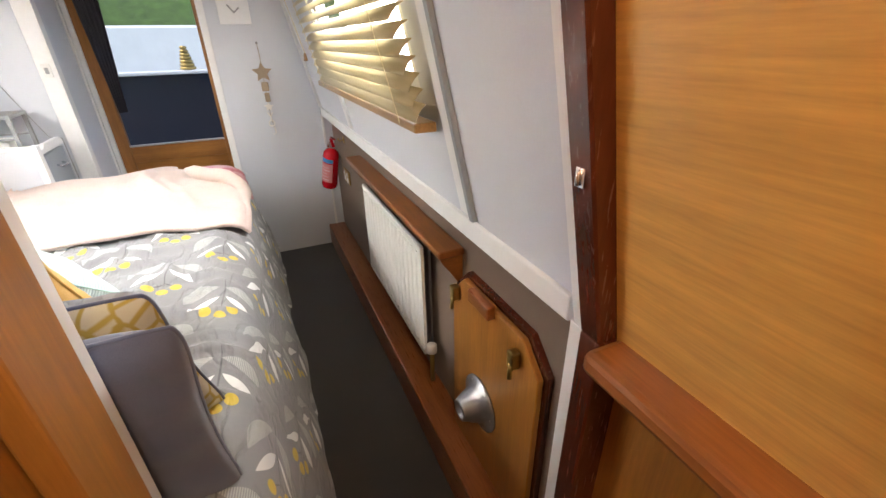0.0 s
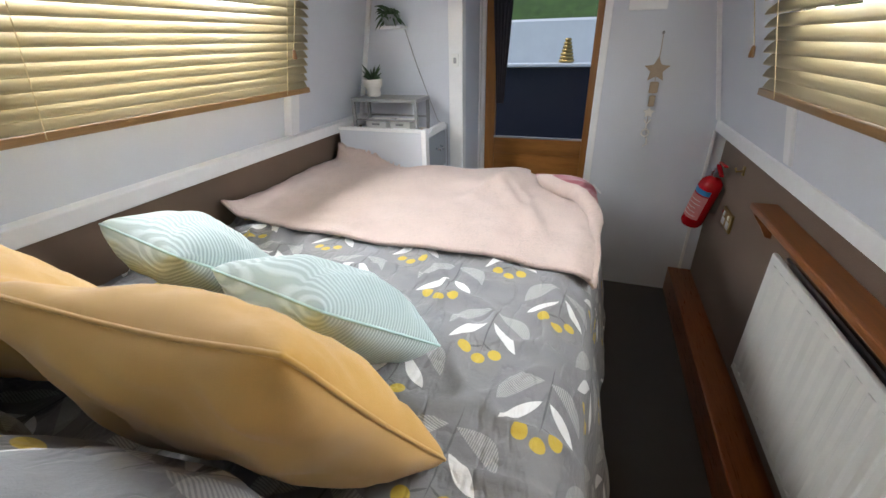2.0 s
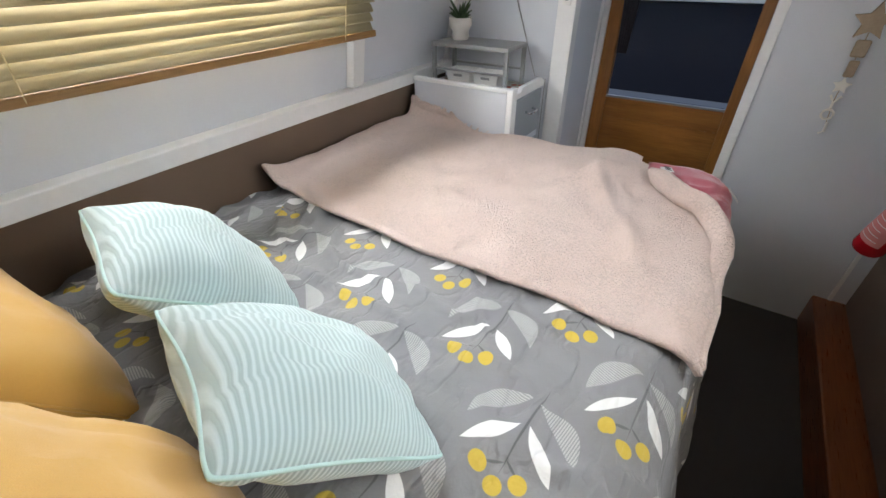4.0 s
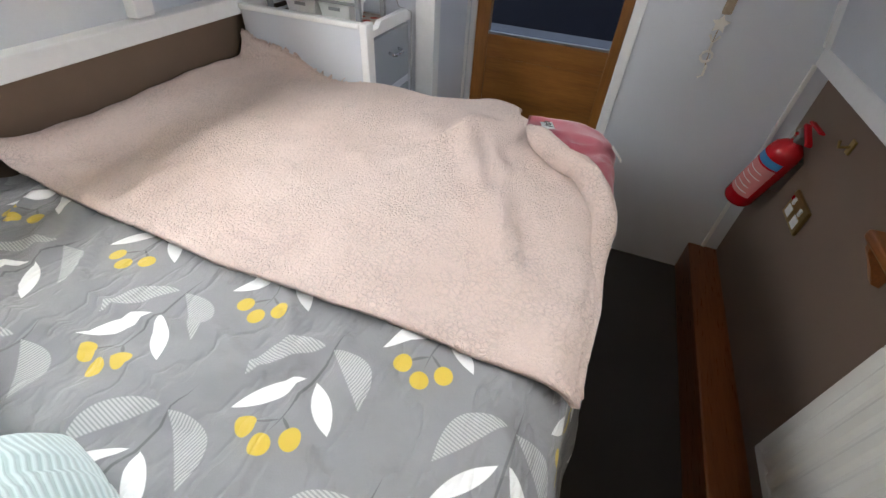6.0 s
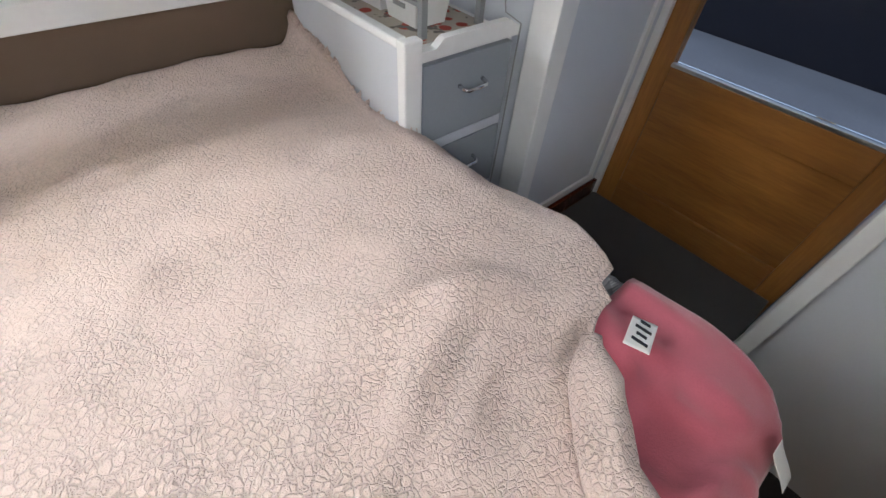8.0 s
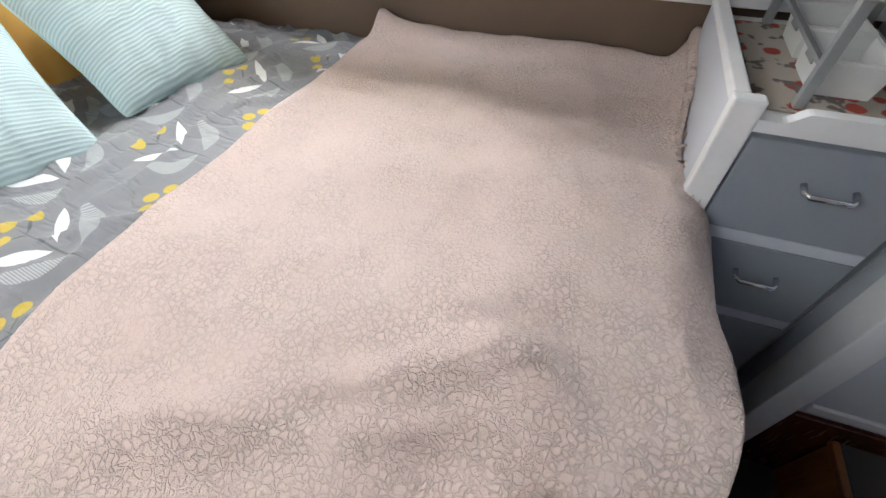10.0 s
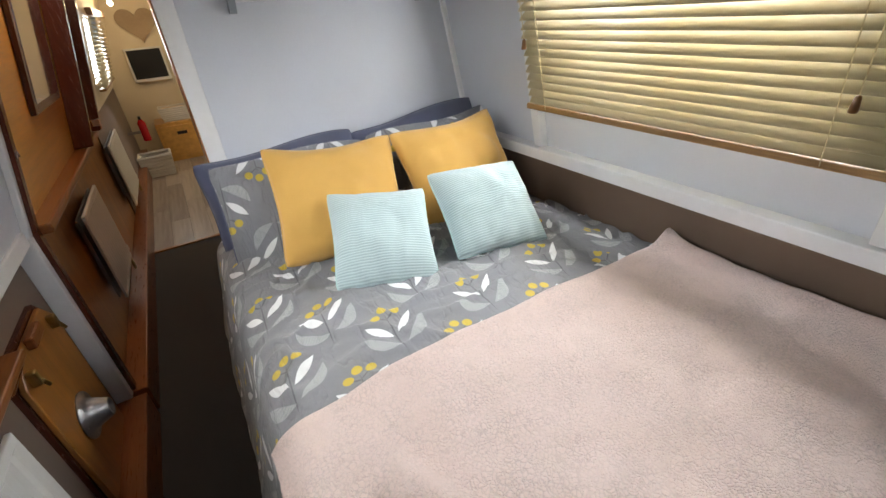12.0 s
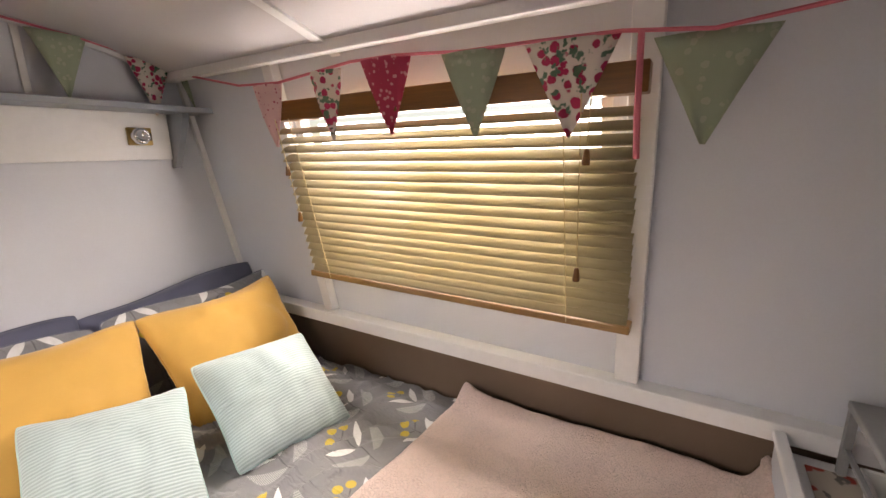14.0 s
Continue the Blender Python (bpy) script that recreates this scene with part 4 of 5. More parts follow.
mat_ = solid("table_mat", box(0.05, 0.43, 1.70, 1.95, 0.9555, 0.9585, 0.001), M_MOSAIC, "red and cream patterned mat on the drawer top", "mat")
rk = thing("storage_rack", pose(0.23, 1.84, 0.9585), "small grey metal rack standing on the drawers", "rack")
for x in (-0.18, 0.18):
    for y in (-0.08, 0.09):
        part("leg", box(x - 0.008, x + 0.008, y - 0.008, y + 0.008, 0, 0.155, 0.001), M_GREYM, rk)
part("shelf", box(-0.19, 0.19, -0.09, 0.10, 0.155, 0.172, 0.003), M_GREYM, rk)
for y in (-0.08, 0.09):
    part("stretcher", box(-0.172, 0.172, y - 0.005, y + 0.005, 0.06, 0.068, 0.001), M_GREYM, rk)


def tub(x, y, z):
    b = thing("storage_tub", pose(x, y, z), "small white plastic storage tub on the rack", "tub", "tubs on the rack")
    bm = bmesh.new()
    out = [(-.062, -.05), (.062, -.05), (.062, .05), (-.062, .05)]
    lo = [bm.verts.new((u * .86, v * .86, 0)) for u, v in out]
    hi = [bm.verts.new((u, v, 0.058)) for u, v in out]
    ih = [bm.verts.new((u * .95, v * .95, 0.058)) for u, v in out]
    il = [bm.verts.new((u * .82, v * .82, 0.004)) for u, v in out]
    bm.faces.new(lo)
    bm.faces.new(il)
    for i in range(4):
        j = (i + 1) % 4
        for P, Q in ((lo, hi), (hi, ih), (ih, il)):
            bm.faces.new((P[i], P[j], Q[j], Q[i]))
    part("body", bm, M_PLASTIC, b)
    part("rim", tube([(u * 1.02, v * 1.02, 0.056) for u, v in out], 0.004, 6, closed=True), M_PLASTIC, b)
    part("grip", box(-0.022, 0.022, -0.0515, -0.048, 0.034, 0.044, 0.001), M_GREYM, b)


tub(0.165, 1.825, 0.9585)
tub(0.305, 1.825, 0.9585)
pl = thing("potted_succulent", pose(0.125, 1.86, 1.1305), "small green succulent in a white face-shaped pot", "plant")
part("pot", lathe([(0.034, 0), (0.04, 0.01), (0.036, 0.03), (0.042, 0.045), (0.05, 0.055), (0.052, 0.088), (0.046, 0.088), (0.044, 0.07)], 24), M_POT, pl, smooth=True)


def leaf_bm(L, w, bend, az, up):
    """A thick pointed leaf growing outwards."""
    bm = tube([(L * k / 6, 0, bend * (k / 6) ** 2 * L + up * L * k / 6) for k in range(7)], lambda t: w * (0.35 + 1.3 * t * (1 - t) * 2 + 0.02 - 0.33 * t), 6)
    bm.transform(pose(0, 0, 0, 0, 0, az))
    return bm


bm = None
for k in range(22):
    q = leaf_bm(0.045 + 0.02 * random.random(), 0.0065, -0.3, k * 137.5, 0.5 + 1.6 * (k / 22))
    q.transform(Matrix.Translation((0, 0, 0.075)))
    bm = join(bm, q)
part("leaves", bm, M_LEAFP, pl, "thick pointed green leaves", True)
wp = thing("wall_planter", pose(0.215, ENDL, 1.455), "white wall planter with a trailing green plant", "plant")
part("shelf", box(-0.07, 0.07, -0.09, -0.001, 0, 0.014, 0.003), M_WHITE, wp)
bm = lathe([(0.028, 0), (0.045, 0.025), (0.05, 0.05), (0.046, 0.05), (0.03, 0.03)], 20)
bm.transform(Matrix.Translation((0, -0.052, 0.0145)))
part("bowl", bm, M_GREYM, wp, smooth=True)
bm = None
for k in range(46):
    q = leaf_bm(0.04 + 0.05 * random.random(), 0.007, -0.9, random.random() * 360, random.uniform(0.1, 1.6))
    q.transform(Matrix.Translation((random.uniform(-.025, .025), -0.052 + random.uniform(-.02, .015), 0.055)))
    bm = join(bm, q)
part("leaves", bm, M_LEAFP, wp, "small green trailing leaves", True)
solid("cable", tube([(0.27, ENDL - 0.004, 1.455), (0.33, ENDL - 0.005, 1.28), (0.40, ENDL - 0.006, 1.10), (0.455, ENDL - 0.03, 0.99), (0.506, ENDL - 0.03, 0.98), (0.510, ENDL - 0.04, 0.72), (0.508, ENDL - 0.05, 0.42)], 0.002, 6), M_GREYM, "thin grey cable running down to the drawers", "cable")
sw = thing("light_switch", pose(0.553, ENDL - 0.012, 1.30), "small white rocker switch on the corner post", "switch")
part("plate", box(-0.018, 0.018, -0.008, 0, -0.032, 0.032, 0.003), M_PLASTIC, sw)
part("rocker", box(-0.008, 0.008, -0.012, -0.008, -0.014, 0.014, 0.002), M_GREYM, sw)

# ---- end bulkhead: picture, hanging, extinguisher, socket ----
pc = thing("picture", pose(1.455, ENDR, 1.505), "small white picture block with a dark mark", "picture")
part("block", box(-0.085, 0.085, -0.02, -0.001, 0, 0.17, 0.003), M_WHITE, pc)
part("mark", tube([(-0.03, -0.021, 0.10), (0.0, -0.021, 0.06), (0.03, -0.021, 0.085)], 0.005, 6), M_GREYM, pc)
hg = thing("wall_hanging", pose(1.545, ENDR - 0.008, 1.40), "driftwood star hanging with shells and small letters", "ornament")


def star_bm(r, t, cz, cx=0.0):
    out = []
    for k in range(10):
        a = math.pi / 2 + k * math.pi / 5
        q = r if k % 2 == 0 else r * 0.45
        out.append((cx + q * math.cos(a), cz + q * math.sin(a)))
    return prism(out, "y", -t, 0, bev=0.0015)


part("string", tube([(0, 0, 0.01), (0.002, -0.004, -0.06), (0.0, -0.004, -0.42), (0.012, -0.004, -0.52)], 0.0016, 5), M_BEIGE, hg)
part("hook", lathe([(0.006, 0), (0.006, 0.01), (0.001, 0.014)], 10), M_DULL, hg)
part("star", star_bm(0.062, 0.012, -0.16), M_BEIGE, hg, "weathered driftwood star")
part("driftwood", box(-0.02, 0.022, -0.012, -0.002, -0.27, -0.215, 0.006), M_BEIGE, hg)
part("driftwood", box(-0.012, 0.018, -0.014, -0.002, -0.335, -0.28, 0.005), M_BEIGE, hg)
part("white_star", star_bm(0.03, 0.010, -0.365), M_SHELL, hg, "small white star")
for nm, pts in (("letter", [(-0.016, -0.006, -0.40), (0.0, -0.006, -0.425), (0.016, -0.006, -0.40)]), ("letter", [(0.0, -0.006, -0.425), (0.0, -0.006, -0.445)]),
                ("letter", [(0.018 * math.cos(a * 0.63), -0.006, -0.468 + 0.018 * math.sin(a * 0.63)) for a in range(11)]), ("letter", [(0.012, -0.006, -0.495), (0.014, -0.006, -0.53), (0.0, -0.006, -0.54)])):
    part(nm, tube(pts, 0.0045, 6), M_SHELL, hg)

fe = thing("fire_extinguisher", pose(1.838, 2.075, 0.490, 16, 7, 0), "red fire extinguisher hung on the lower cabin side", "fire extinguisher")
part("cylinder", lathe([(0.030, 0.0), (0.048, 0.006), (0.053, 0.02), (0.053, 0.24), (0.048, 0.265), (0.030, 0.285), (0.016, 0.292), (0.016, 0.305)], 28), M_EXT, fe, smooth=True)
part("valve", box(-0.016, 0.016, -0.022, 0.022, 0.303, 0.335, 0.005), M_DULL, fe, "grey metal valve")
part("handle", box(-0.010, 0.010, -0.075, 0.03, 0.338, 0.350, 0.004), M_EXT, fe, "red squeeze handle")
bm = box(-0.009, 0.009, -0.08, 0.02, 0, 0.008, 0.003)
bm.transform(Matrix.Translation((0, 0, 0.366)) @ pose(0, 0, 0, -18, 0, 0))
part("lever", bm, M_EXT, fe, "red squeeze lever")
bm = lathe([(0.014, 0), (0.014, 0.012), (0.002, 0.013)], 16)
bm.transform(Matrix.Translation((-0.016, 0, 0.318)) @ pose(0, 0, 0, 0, -90, 0))
part("gauge", bm, M_CHROME, fe)


def wrap(r, a0, a1, z0, z1):
    bm = bmesh.new()
    n = 14
    A = [radians(a0 + (a1 - a0) * k / n) for k in range(n + 1)]
    lo = [bm.verts.new((r * math.cos(a), r * math.sin(a), z0)) for a in A]
    hi = [bm.verts.new((r * math.cos(a), r * math.sin(a), z1)) for a in A]
    for i in range(n):
        bm.faces.new((lo[i], lo[i + 1], hi[i + 1], hi[i]))
    return bm


part("label", wrap(0.0536, 165, 275, 0.06, 0.20), M_LABEL, fe, "pale printed label with lines of small text", True)
part("blue_band", wrap(0.0537, 165, 275, 0.207, 0.235), M_BLUE, fe, "blue label band", True)
for k in range(5):
    part("print_line", wrap(0.0540, 180 + 6 * (k % 2), 255 - 9 * (k % 3), 0.078 + 0.023 * k, 0.081 + 0.023 * k), M_PLASTIC, fe, smooth=True)
part("bracket", box(0.050, 0.088, -0.02, 0.02, 0.10, 0.24, 0.003), M_DULL, fe)

so = thing("power_socket", pose(LOWR - 0.001, 1.825, 0.618), "brass socket plate with white rockers on the cabin side", "socket")
part("plate", box(-0.010, 0, -0.073, 0.073, -0.043, 0.043, 0.003), M_BRASS, so)
for y in (-0.035, 0.035):
    part("rocker", box(-0.016, -0.010, y - 0.008, y + 0.008, 0.008, 0.030, 0.002), M_PLASTIC, so)
    part("insert", box(-0.0125, -0.010, y - 0.02, y + 0.02, -0.032, 0.0, 0.001), M_PLASTIC, so)
part("neon", box(-0.013, -0.010, 0.05, 0.066, 0.012, 0.026, 0.001), M_EXT, so)
cp = thing("coat_hook", pose(LOWR - 0.001, 1.81, 0.855), "small brass hook on the cabin side", "hook")
part("plate", box(-0.006, 0, -0.012, 0.012, -0.02, 0.02, 0.002), M_BRASS, cp)
part("peg", tube([(-0.005, 0, 0), (-0.03, 0, -0.006), (-0.036, 0, 0.012)], 0.004, 8), M_BRASS, cp, smooth=True)


# ---- radiators, radiator shelf, hatch ----
def radiator(y0, y1, z0, z1, xf, wallx, label):
    r = thing("radiator", pose(xf, y0, z0), label, "radiator", "radiators along the passage")
    L, H = y1 - y0, z1 - z0
    nrib = max(3, round(L / 0.055))
    out = []
    for k in range(nrib):
        y = 0.02 + (L - 0.04) * k / nrib
        w = (L - 0.04) / nrib
        out += [(0.006, y), (0.0, y + 0.22 * w), (0.0, y + 0.62 * w), (0.006, y + 0.84 * w)]
    out = [(0.002, 0.0)] + out + [(0.002, L)]
    back = [(u + 0.012, v) for u, v in out[::-1]]
    part("front_panel", prism(out + back, "z", 0.03, H - 0.03), M_RAD, r, "white ribbed front panel")
    part("rim", box(0.0, 0.016, 0, L, H - 0.03, H, 0.005), M_RAD, r)
    part("rim", box(0.0, 0.016, 0, L, 0, 0.03, 0.005), M_RAD, r)
    part("back_panel", box(0.035, 0.045, 0.01, L - 0.01, 0.01, H - 0.01, 0.003), M_DULL, r)
    part("valve", tube([(0.02, -0.03, 0.03), (0.02, -0.03, -0.11)], 0.009, 10), M_BRASS, r, "small brass valve and pipe", True)
    bm = lathe([(0.014, 0), (0.02, 0.004), (0.02, 0.035), (0.014, 0.04)], 16)
    bm.transform(Matrix.Translation((0.02, -0.03, 0.03)))
    part("valve_cap", bm, M_PLASTIC, r, smooth=True)
    part("pipe", tube([(0.02, -0.03, 0.02), (0.02, 0.01, 0.02)], 0.008, 8), M_BRASS, r)
    for y in (0.08, L - 0.08):
        part("wall_bracket", box(0.045, wallx - xf - 0.001, y - 0.012, y + 0.012, 0.08, H - 0.05, 0.001), M_DULL, r)
    return r


radiator(0.355, 1.155, 0.295, 0.768, 1.868, LOWR, "white ribbed radiator under a wooden shelf")
radiator(-1.66, -1.08, 0.30, 0.80, 1.842, 1.91, "white ribbed radiator in the passage")
radiator(-3.55, -2.75, 0.28, 0.80, 1.832, 1.90, "white ribbed radiator in the lounge")
rs = thing("radiator_shelf", pose(LOWR, 0.13, 0.832), "varnished pine shelf over the radiator", "shelf")
part("board", box(-0.085, -0.001, 0, 1.255, -0.002, 0.022, 0.006), M_SHELF, rs)
for y in (0.012, 1.22):
    part("bracket", prism([(-0.001, -0.10), (-0.02, -0.095), (-0.045, -0.055), (-0.072, -0.02), (-0.076, -0.002), (-0.001, -0.002)], "y", y, y + 0.022, bev=0.002), M_SHELF, rs, "shaped pine bracket")

ht = thing("side_hatch", pose(LOWR, -0.05, 0.42), "octagonal golden wooden hatch board with a metal spigot", "hatch")
c = 0.07
oct_ = [(-0.25 + c, -0.33), (0.19 - c, -0.33), (0.19, -0.33 + c), (0.19, 0.37 - c), (0.19 - c, 0.37), (-0.25 + c, 0.37), (-0.25, 0.37 - c), (-0.25, -0.33 + c)]
part("board", prism(oct_, "x", -0.035, -0.018, bev=0.003), M_WOODV, ht)
part("rim", prism([(u * 1.05, v * 1.04) for u, v in oct_], "x", -0.017, -0.001), M_RED, ht, "dark wooden backing rim")
bm = lathe([(0.088, -0.036), (0.088, -0.042), (0.060, -0.050), (0.048, -0.075), (0.034, -0.105), (0.032, -0.108), (0.024, -0.108), (0.022, -0.07)], 28, "x")
part("spigot", bm, M_DULL, ht, "dull metal spigot on a round flange", True)
for k in range(6):
    q = lathe([(0.004, -0.043), (0.003, -0.047)], 8, "x")
    q.transform(Matrix.Translation((0, 0.074 * math.cos(k * 1.047), 0.074 * math.sin(k * 1.047))))
    part("screw", q, M_STEEL, ht)
for y in (0.15, -0.17):
    cl = part("toggle_clip", box(-0.062, -0.036, y - 0.012, y + 0.012, 0.285, 0.335, 0.005), M_BRASS, ht, "worn brass turn clip")
    part("lever", tube([(-0.055, y, 0.31), (-0.066, y - 0.012, 0.265)], 0.006, 8), M_BRASS, cl, smooth=True)
part("batten", box(-0.060, -0.034, -0.06, 0.05, 0.345, 0.385, 0.006), M_REDY, ht, "small wooden holding batten")

# ---- step before the door ----
st = thing("step_box", pose(0.574, 2.19, 0), "golden wooden step box with a charcoal carpet top", "step")
part("front", box(0, 0.70, 0, 0.02, 0, 0.245, 0.004), M_WOODV, st)
part("side", box(0, 0.02, 0.021, 0.355, 0, 0.245, 0.003), M_WOODV, st)
part("side", box(0.68, 0.70, 0.021, 0.355, 0, 0.245, 0.003), M_WOODV, st)
part("tread", box(0.0, 0.70, 0.012, 0.355, 0.246, 0.256, 0.003), M_CARPET, st, "charcoal carpet tread")
part("nosing", box(-0.002, 0.702, -0.006, 0.012, 0.236, 0.258, 0.004), M_SHELF, st, "pale worn wooden nosing")

# ---- passage and lounge things ----
mr = thing("wall_mirror", pose(0, 0, 0), "dark-framed mirror panel on the passage side", "mirror")
part("frame", lean("r", -1.62, -0.98, 1.30, 1.92, 0.022, 0.021), M_RED, mr)
M_MIRROR = plain("mirror", (0.8, 0.8, 0.8), 0.06, 1.0, 0.01, 20, 0)
part("glass", lean("r", -1.58, -1.02, 1.34, 1.88, 0.025, 0.003), M_MIRROR, mr)
hd = thing("side_door", pose(0, 0, 0), "dark mahogany side door frame with a chrome catch", "door")
part("frame", lean("r", -2.42, -2.34, 0.99, 1.98, 0.10, 0.098, bev=0.003), M_RED, hd)
part("frame", lean("r", -1.86, -1.80, 0.99, 1.98, 0.10, 0.098, bev=0.003), M_RED, hd)
part("frame", lean("r", -2.34, -1.86, 1.94, 1.98, 0.08, 0.078), M_RED, hd)
part("panel", lean("r", -2.34, -1.86, 0.99, 1.94, 0.014, 0.012), M_WHITE, hd, "white painted door panel")
part("catch", box(1.70, 1.74, -1.825, -1.80, 1.10, 1.14, 0.004), M_CHROME, hd, "chrome catch")

tv = thing("television", pose(1.414, -5.699, 1.184), "wall-mounted television with a white frame, switched off", "television")
part("frame", box(-0.215, 0.215, 0.03, 0.07, -0.20, 0.20, 0.006), M_PLASTIC, tv)
part("screen", box(-0.19, 0.19, 0.068, 0.073, -0.165, 0.178, 0.001), M_BLACK, tv, "black glossy screen")
part("mount", box(-0.08, 0.08, 0.001, 0.03, -0.08, 0.08, 0.002), M_BLACK, tv)
hr = thing("heart_ornament", pose(1.36, -5.698, 1.66), "pale woven heart hung on the lounge bulkhead", "ornament")
pts = []
for k in range(40):
    a = 2 * math.pi * k / 40
    pts.append((0.014 * 16 * math.sin(a) ** 3, 0.0135 * (13 * math.cos(a) - 5 * math.cos(2 * a) - 2 * math.cos(3 * a) - math.cos(4 * a))))
part("body", prism(pts, "y", 0.001, 0.03, bev=0.004), M_BEIGE, hr)
for x, y, z, ax, az in ((1.53, -4.92, 1.80, 0.165, 0.05), (1.02, -4.2, 1.95, 0.0, 0.055)):
    wl = thing("lamp", pose(x, y, z + 0.06), "small lit lamp with a bare warm bulb", "lamp", "lounge lamps")
    part("bulb", lathe([(0.002, -0.03), (0.022, -0.018), (0.028, 0.0), (0.018, 0.022), (0.012, 0.03)], 16), M_GLOW, wl, smooth=True)
    part("holder", lathe([(0.014, 0.03), (0.016, 0.055), (0.002, 0.058)], 14), M_BRASS, wl)
    if ax:
        part("arm", tube([(0, 0, 0.05), (0.10, 0, 0.07), (ax, 0, az)], 0.006, 8), M_BRASS, wl)

dk = thing("drawer_chest", pose(0.88, -5.40, 0), "golden wooden chest of drawers in the lounge", "chest")
part("body", box(-0.35, 0.72, -0.28, 0.20, 0, 0.50, 0.006), M_WOODH, dk)
for x in (-0.1, 0.44):
    d = part("drawer", box(x - 0.24, x + 0.24, 0.201, 0.215, 0.06, 0.46, 0.004), M_WOODH, dk)
    part("slot", box(x - 0.06, x + 0.06, 0.2155, 0.219, 0.34, 0.38, 0.002), M_BLACK, d)


def basket(x, y, z, w, d, h, label, fill):
    b = thing("wicker_basket", pose(x, y, z), label, "basket", "baskets in the lounge")
    part("base", box(-w / 2 * .86, w / 2 * .86, -d / 2 * .86, d / 2 * .86, 0, 0.01, 0.002), M_WICK, b)
    n = 7
    for k in range(n):
        s = 0.86 + 0.14 * k / (n - 1)
        zz = 0.012 + (h - 0.02) * k / (n - 1)
        part("weave", tube([(-w / 2 * s, -d / 2 * s, zz), (w / 2 * s, -d / 2 * s, zz), (w / 2 * s, d / 2 * s, zz), (-w / 2 * s, d / 2 * s, zz)], h / n * 0.62, 6, closed=True), M_WICK, b)
    part("filling", box(-w / 2 * .8, w / 2 * .8, -d / 2 * .8, d / 2 * .8, 0.012, h * 0.9, 0.02), fill, b)


basket(1.70, -4.72, 0, 0.34, 0.26, 0.25, "white wicker basket with dark contents on the plank floor", M_BLACK)
basket(1.28, -5.40, 0.5, 0.44, 0.26, 0.17, "white wicker basket with papers on the wooden chest", M_MUST)
fx = thing("fire_extinguisher", pose(1.72, -5.10, 0.35), "small red extinguisher beside the lounge baskets", "fire extinguisher")
part("cylinder", lathe([(0.04, 0), (0.045, 0.01), (0.045, 0.22), (0.02, 0.26)], 18), M_EXT, fx, smooth=True)
part("valve", box(-0.015, 0.015, -0.04, 0.02, 0.26, 0.30, 0.004), M_BLACK, fx)
part("wall_strap", box(0.04, 0.18, -0.012, 0.012, 0.10, 0.13, 0.002), M_DULL, fx)

# ---- outside the door: bow well, moored boat, bank ----
solid("ground", box(-2000, 2000, -2000, 2000, -0.32, -0.30, 0), M_GRASS, "flat grassy ground around the boat", "ground", **S)
bw = thing("bow_bench", pose(0.9, 2.95, 0), "bow well with a blue-grey bench and a navy canvas back", "bench")
part("deck", box(-0.9, 0.9, -0.33, 1.3, -0.25, 0.38, 0.01), M_BENCH, bw)
part("seat", box(-0.85, 0.85, -0.30, 0.82, 0.385, 0.55, 0.012), M_BENCH, bw, "blue-grey painted bench top")
part("canvas_back", box(-0.9, 0.9, 0.83, 0.87, 0.385, 1.165, 0.008), M_NAVY, bw, "taut navy canvas panel")
part("sill", box(-0.92, 0.92, 0.80, 1.0, 1.17, 1.195, 0.006), M_BOATW, bw, "white sill board")
cu = thing("curtain", pose(0.665, DOORY - 0.02, 1.02), "dark gathered curtain beside the door pane", "curtain")
bm = cloth(lambda u, v: Vector((u * (0.05 + 0.10 * v), 0.012 * math.sin(u * 34), v * 0.80)), -0.5, 0.5, 0, 1, 40, 12)
bm.transform(Matrix.Translation((0.02, 0, 0)))
cloth_ob("cloth", bm, M_CURT, cu, 0.002)
part("rod", tube([(-0.08, 0, 0.80), (0.60, 0, 0.80)], 0.006, 8), M_BRASS, cu)

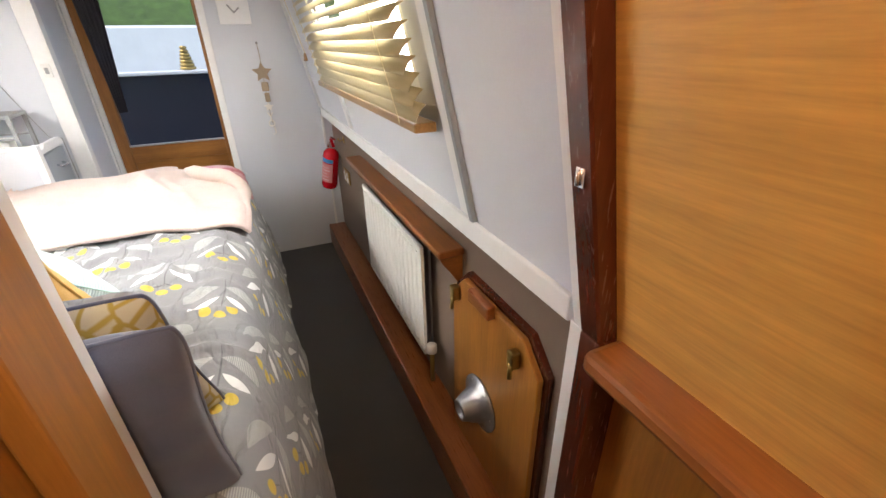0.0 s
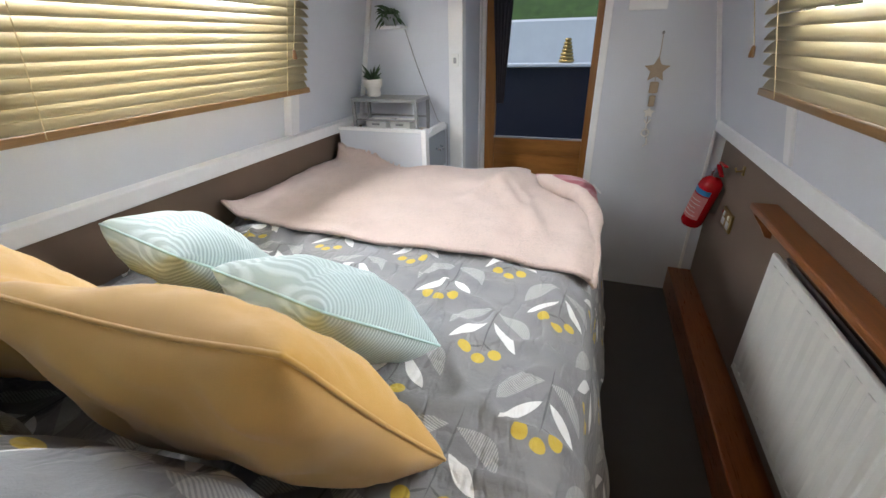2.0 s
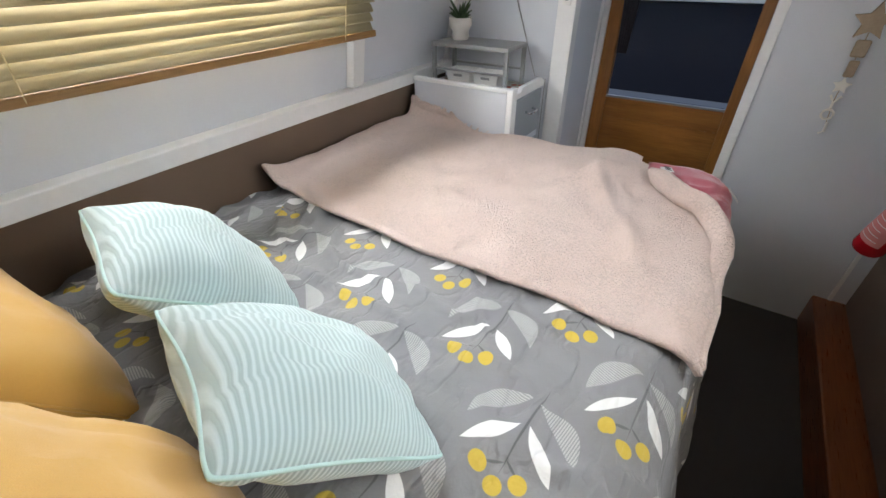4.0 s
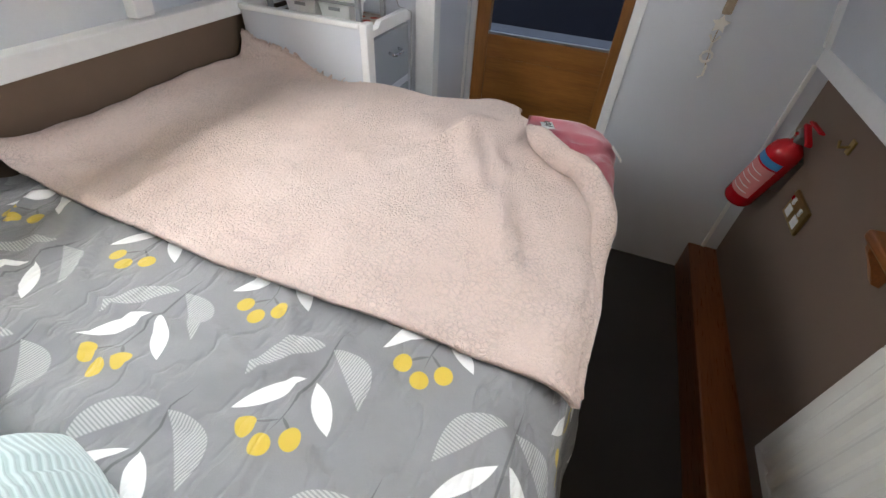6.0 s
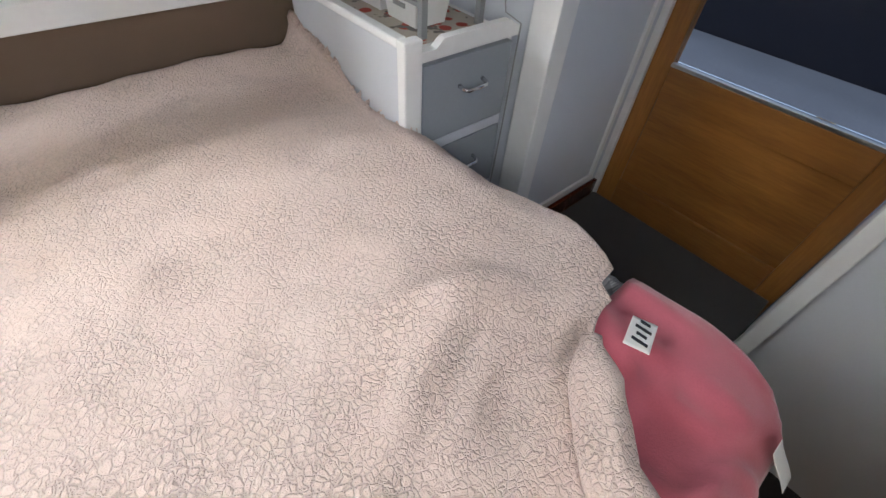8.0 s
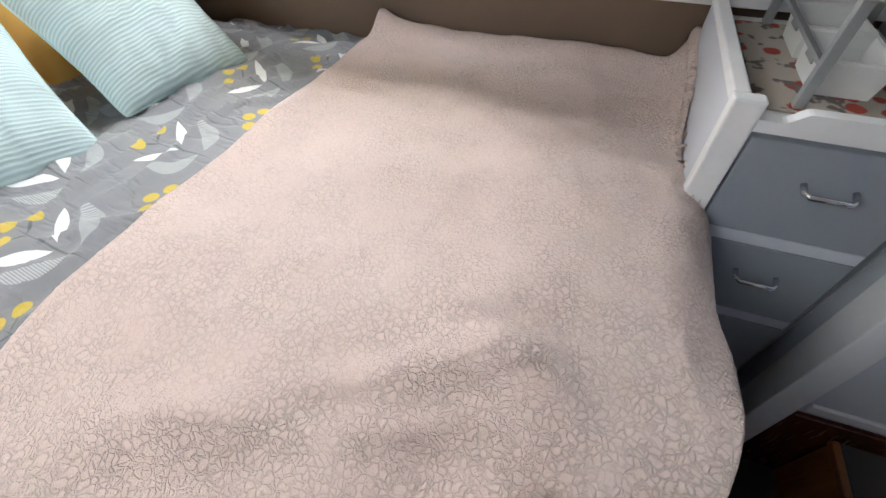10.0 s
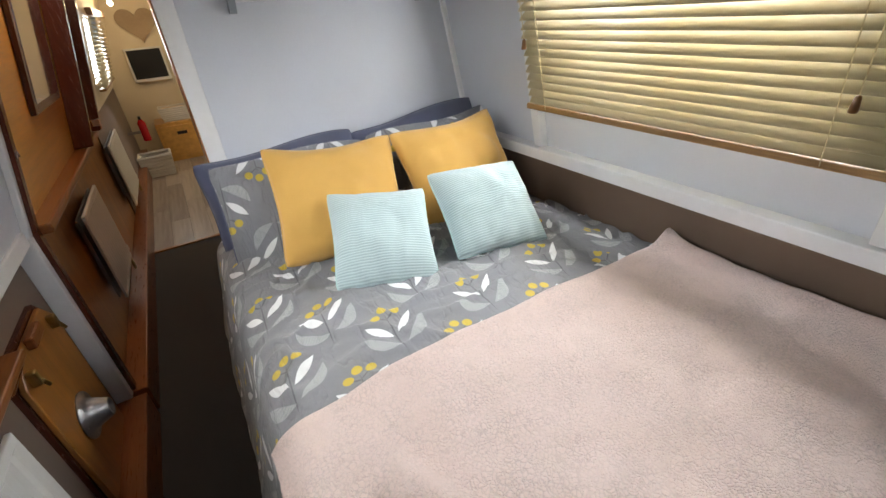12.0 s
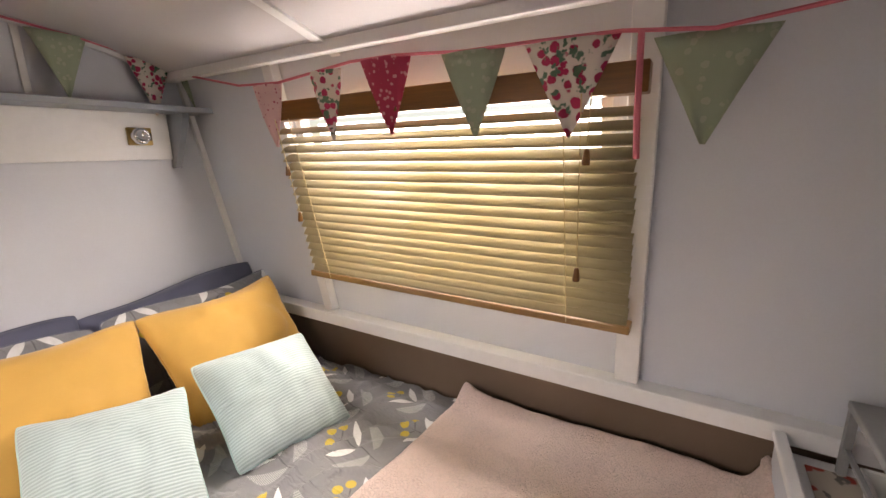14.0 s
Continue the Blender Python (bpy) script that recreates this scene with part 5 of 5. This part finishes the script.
mb = thing("moored_boat", pose(0.6, 6.6, 0), "white moored boat lying across the bow", "boat")
part("hull", prism([(-0.9, -0.3), (0.9, -0.3), (1.0, 1.05), (-1.0, 1.05)], "x", -6, 6), M_BENCH, mb, "grey hull side")
part("cabin", prism([(-0.85, 1.05), (0.85, 1.05), (0.72, 1.62), (-0.72, 1.62)], "x", -5, 5, bev=0.03), M_BOATW, mb, "white cabin side and roof")
part("rail", tube([(-5, -0.80, 1.13), (5, -0.80, 1.13)], 0.015, 8), M_STEEL, mb)
for x in (-2.2, 1.9, 3.4):
    part("window", box(x - 0.35, x + 0.35, -0.80, -0.765, 1.25, 1.45, 0.01), M_BLACK, mb)
br = thing("coiled_rope", pose(0.985, 3.92, 1.196), "brass-coloured rope coil stacked on the sill", "rope")
bm = None
for k in range(7):
    r = 0.055 * (1 - k / 8.5)
    bm = tube([(r * math.cos(a), r * math.sin(a), 0.015 + 0.028 * k) for a in (2 * math.pi * q / 16 for q in range(16))], 0.014, 8, bm, True)
part("coils", bm, M_BRASS, br, smooth=True)
bank = bmesh.new()
gx, gy = 60, 14
vs = [[bank.verts.new((-40 + 80 * i / gx, 9 + 12 * j / gy, -0.32 + 4.2 * smoothstep(0, gy, j) + 0.25 * noise.noise(Vector((i * .6, j * .6, 0))) * min(j, 1))) for j in range(gy + 1)] for i in range(gx + 1)]
for i in range(gx):
    for j in range(gy):
        bank.faces.new((vs[i][j], vs[i + 1][j], vs[i + 1][j + 1], vs[i][j + 1]))
solid("bank", bank, M_GRASS, "grassy bank rising beyond the moored boat", "bank", smooth=True, **S)

# ---- lounge floor planks ----
fl = bpy.data.objects["floor_lounge"]
pm = {}
for i in range(12):
    y = -2.32
    off = (i * 0.37) % 0.9
    L = 0.5 + off
    while y > -5.69:
        L2 = min(L, y + 5.695)
        key = round(L2, 3)
        if key not in pm:
            pm[key] = mesh("plank", box(-0.0785, 0.0785, -key + 0.001, -0.001, 0, 0.012, 0.0015, seg=1), M_PLANK)
        o = new("plank", pm[key])
        o.parent = fl
        o.location = (0.0 + 0.159 * i, y, -0.0135)
        y -= L2
        L = 1.2
        if L2 < 0.05:
            break
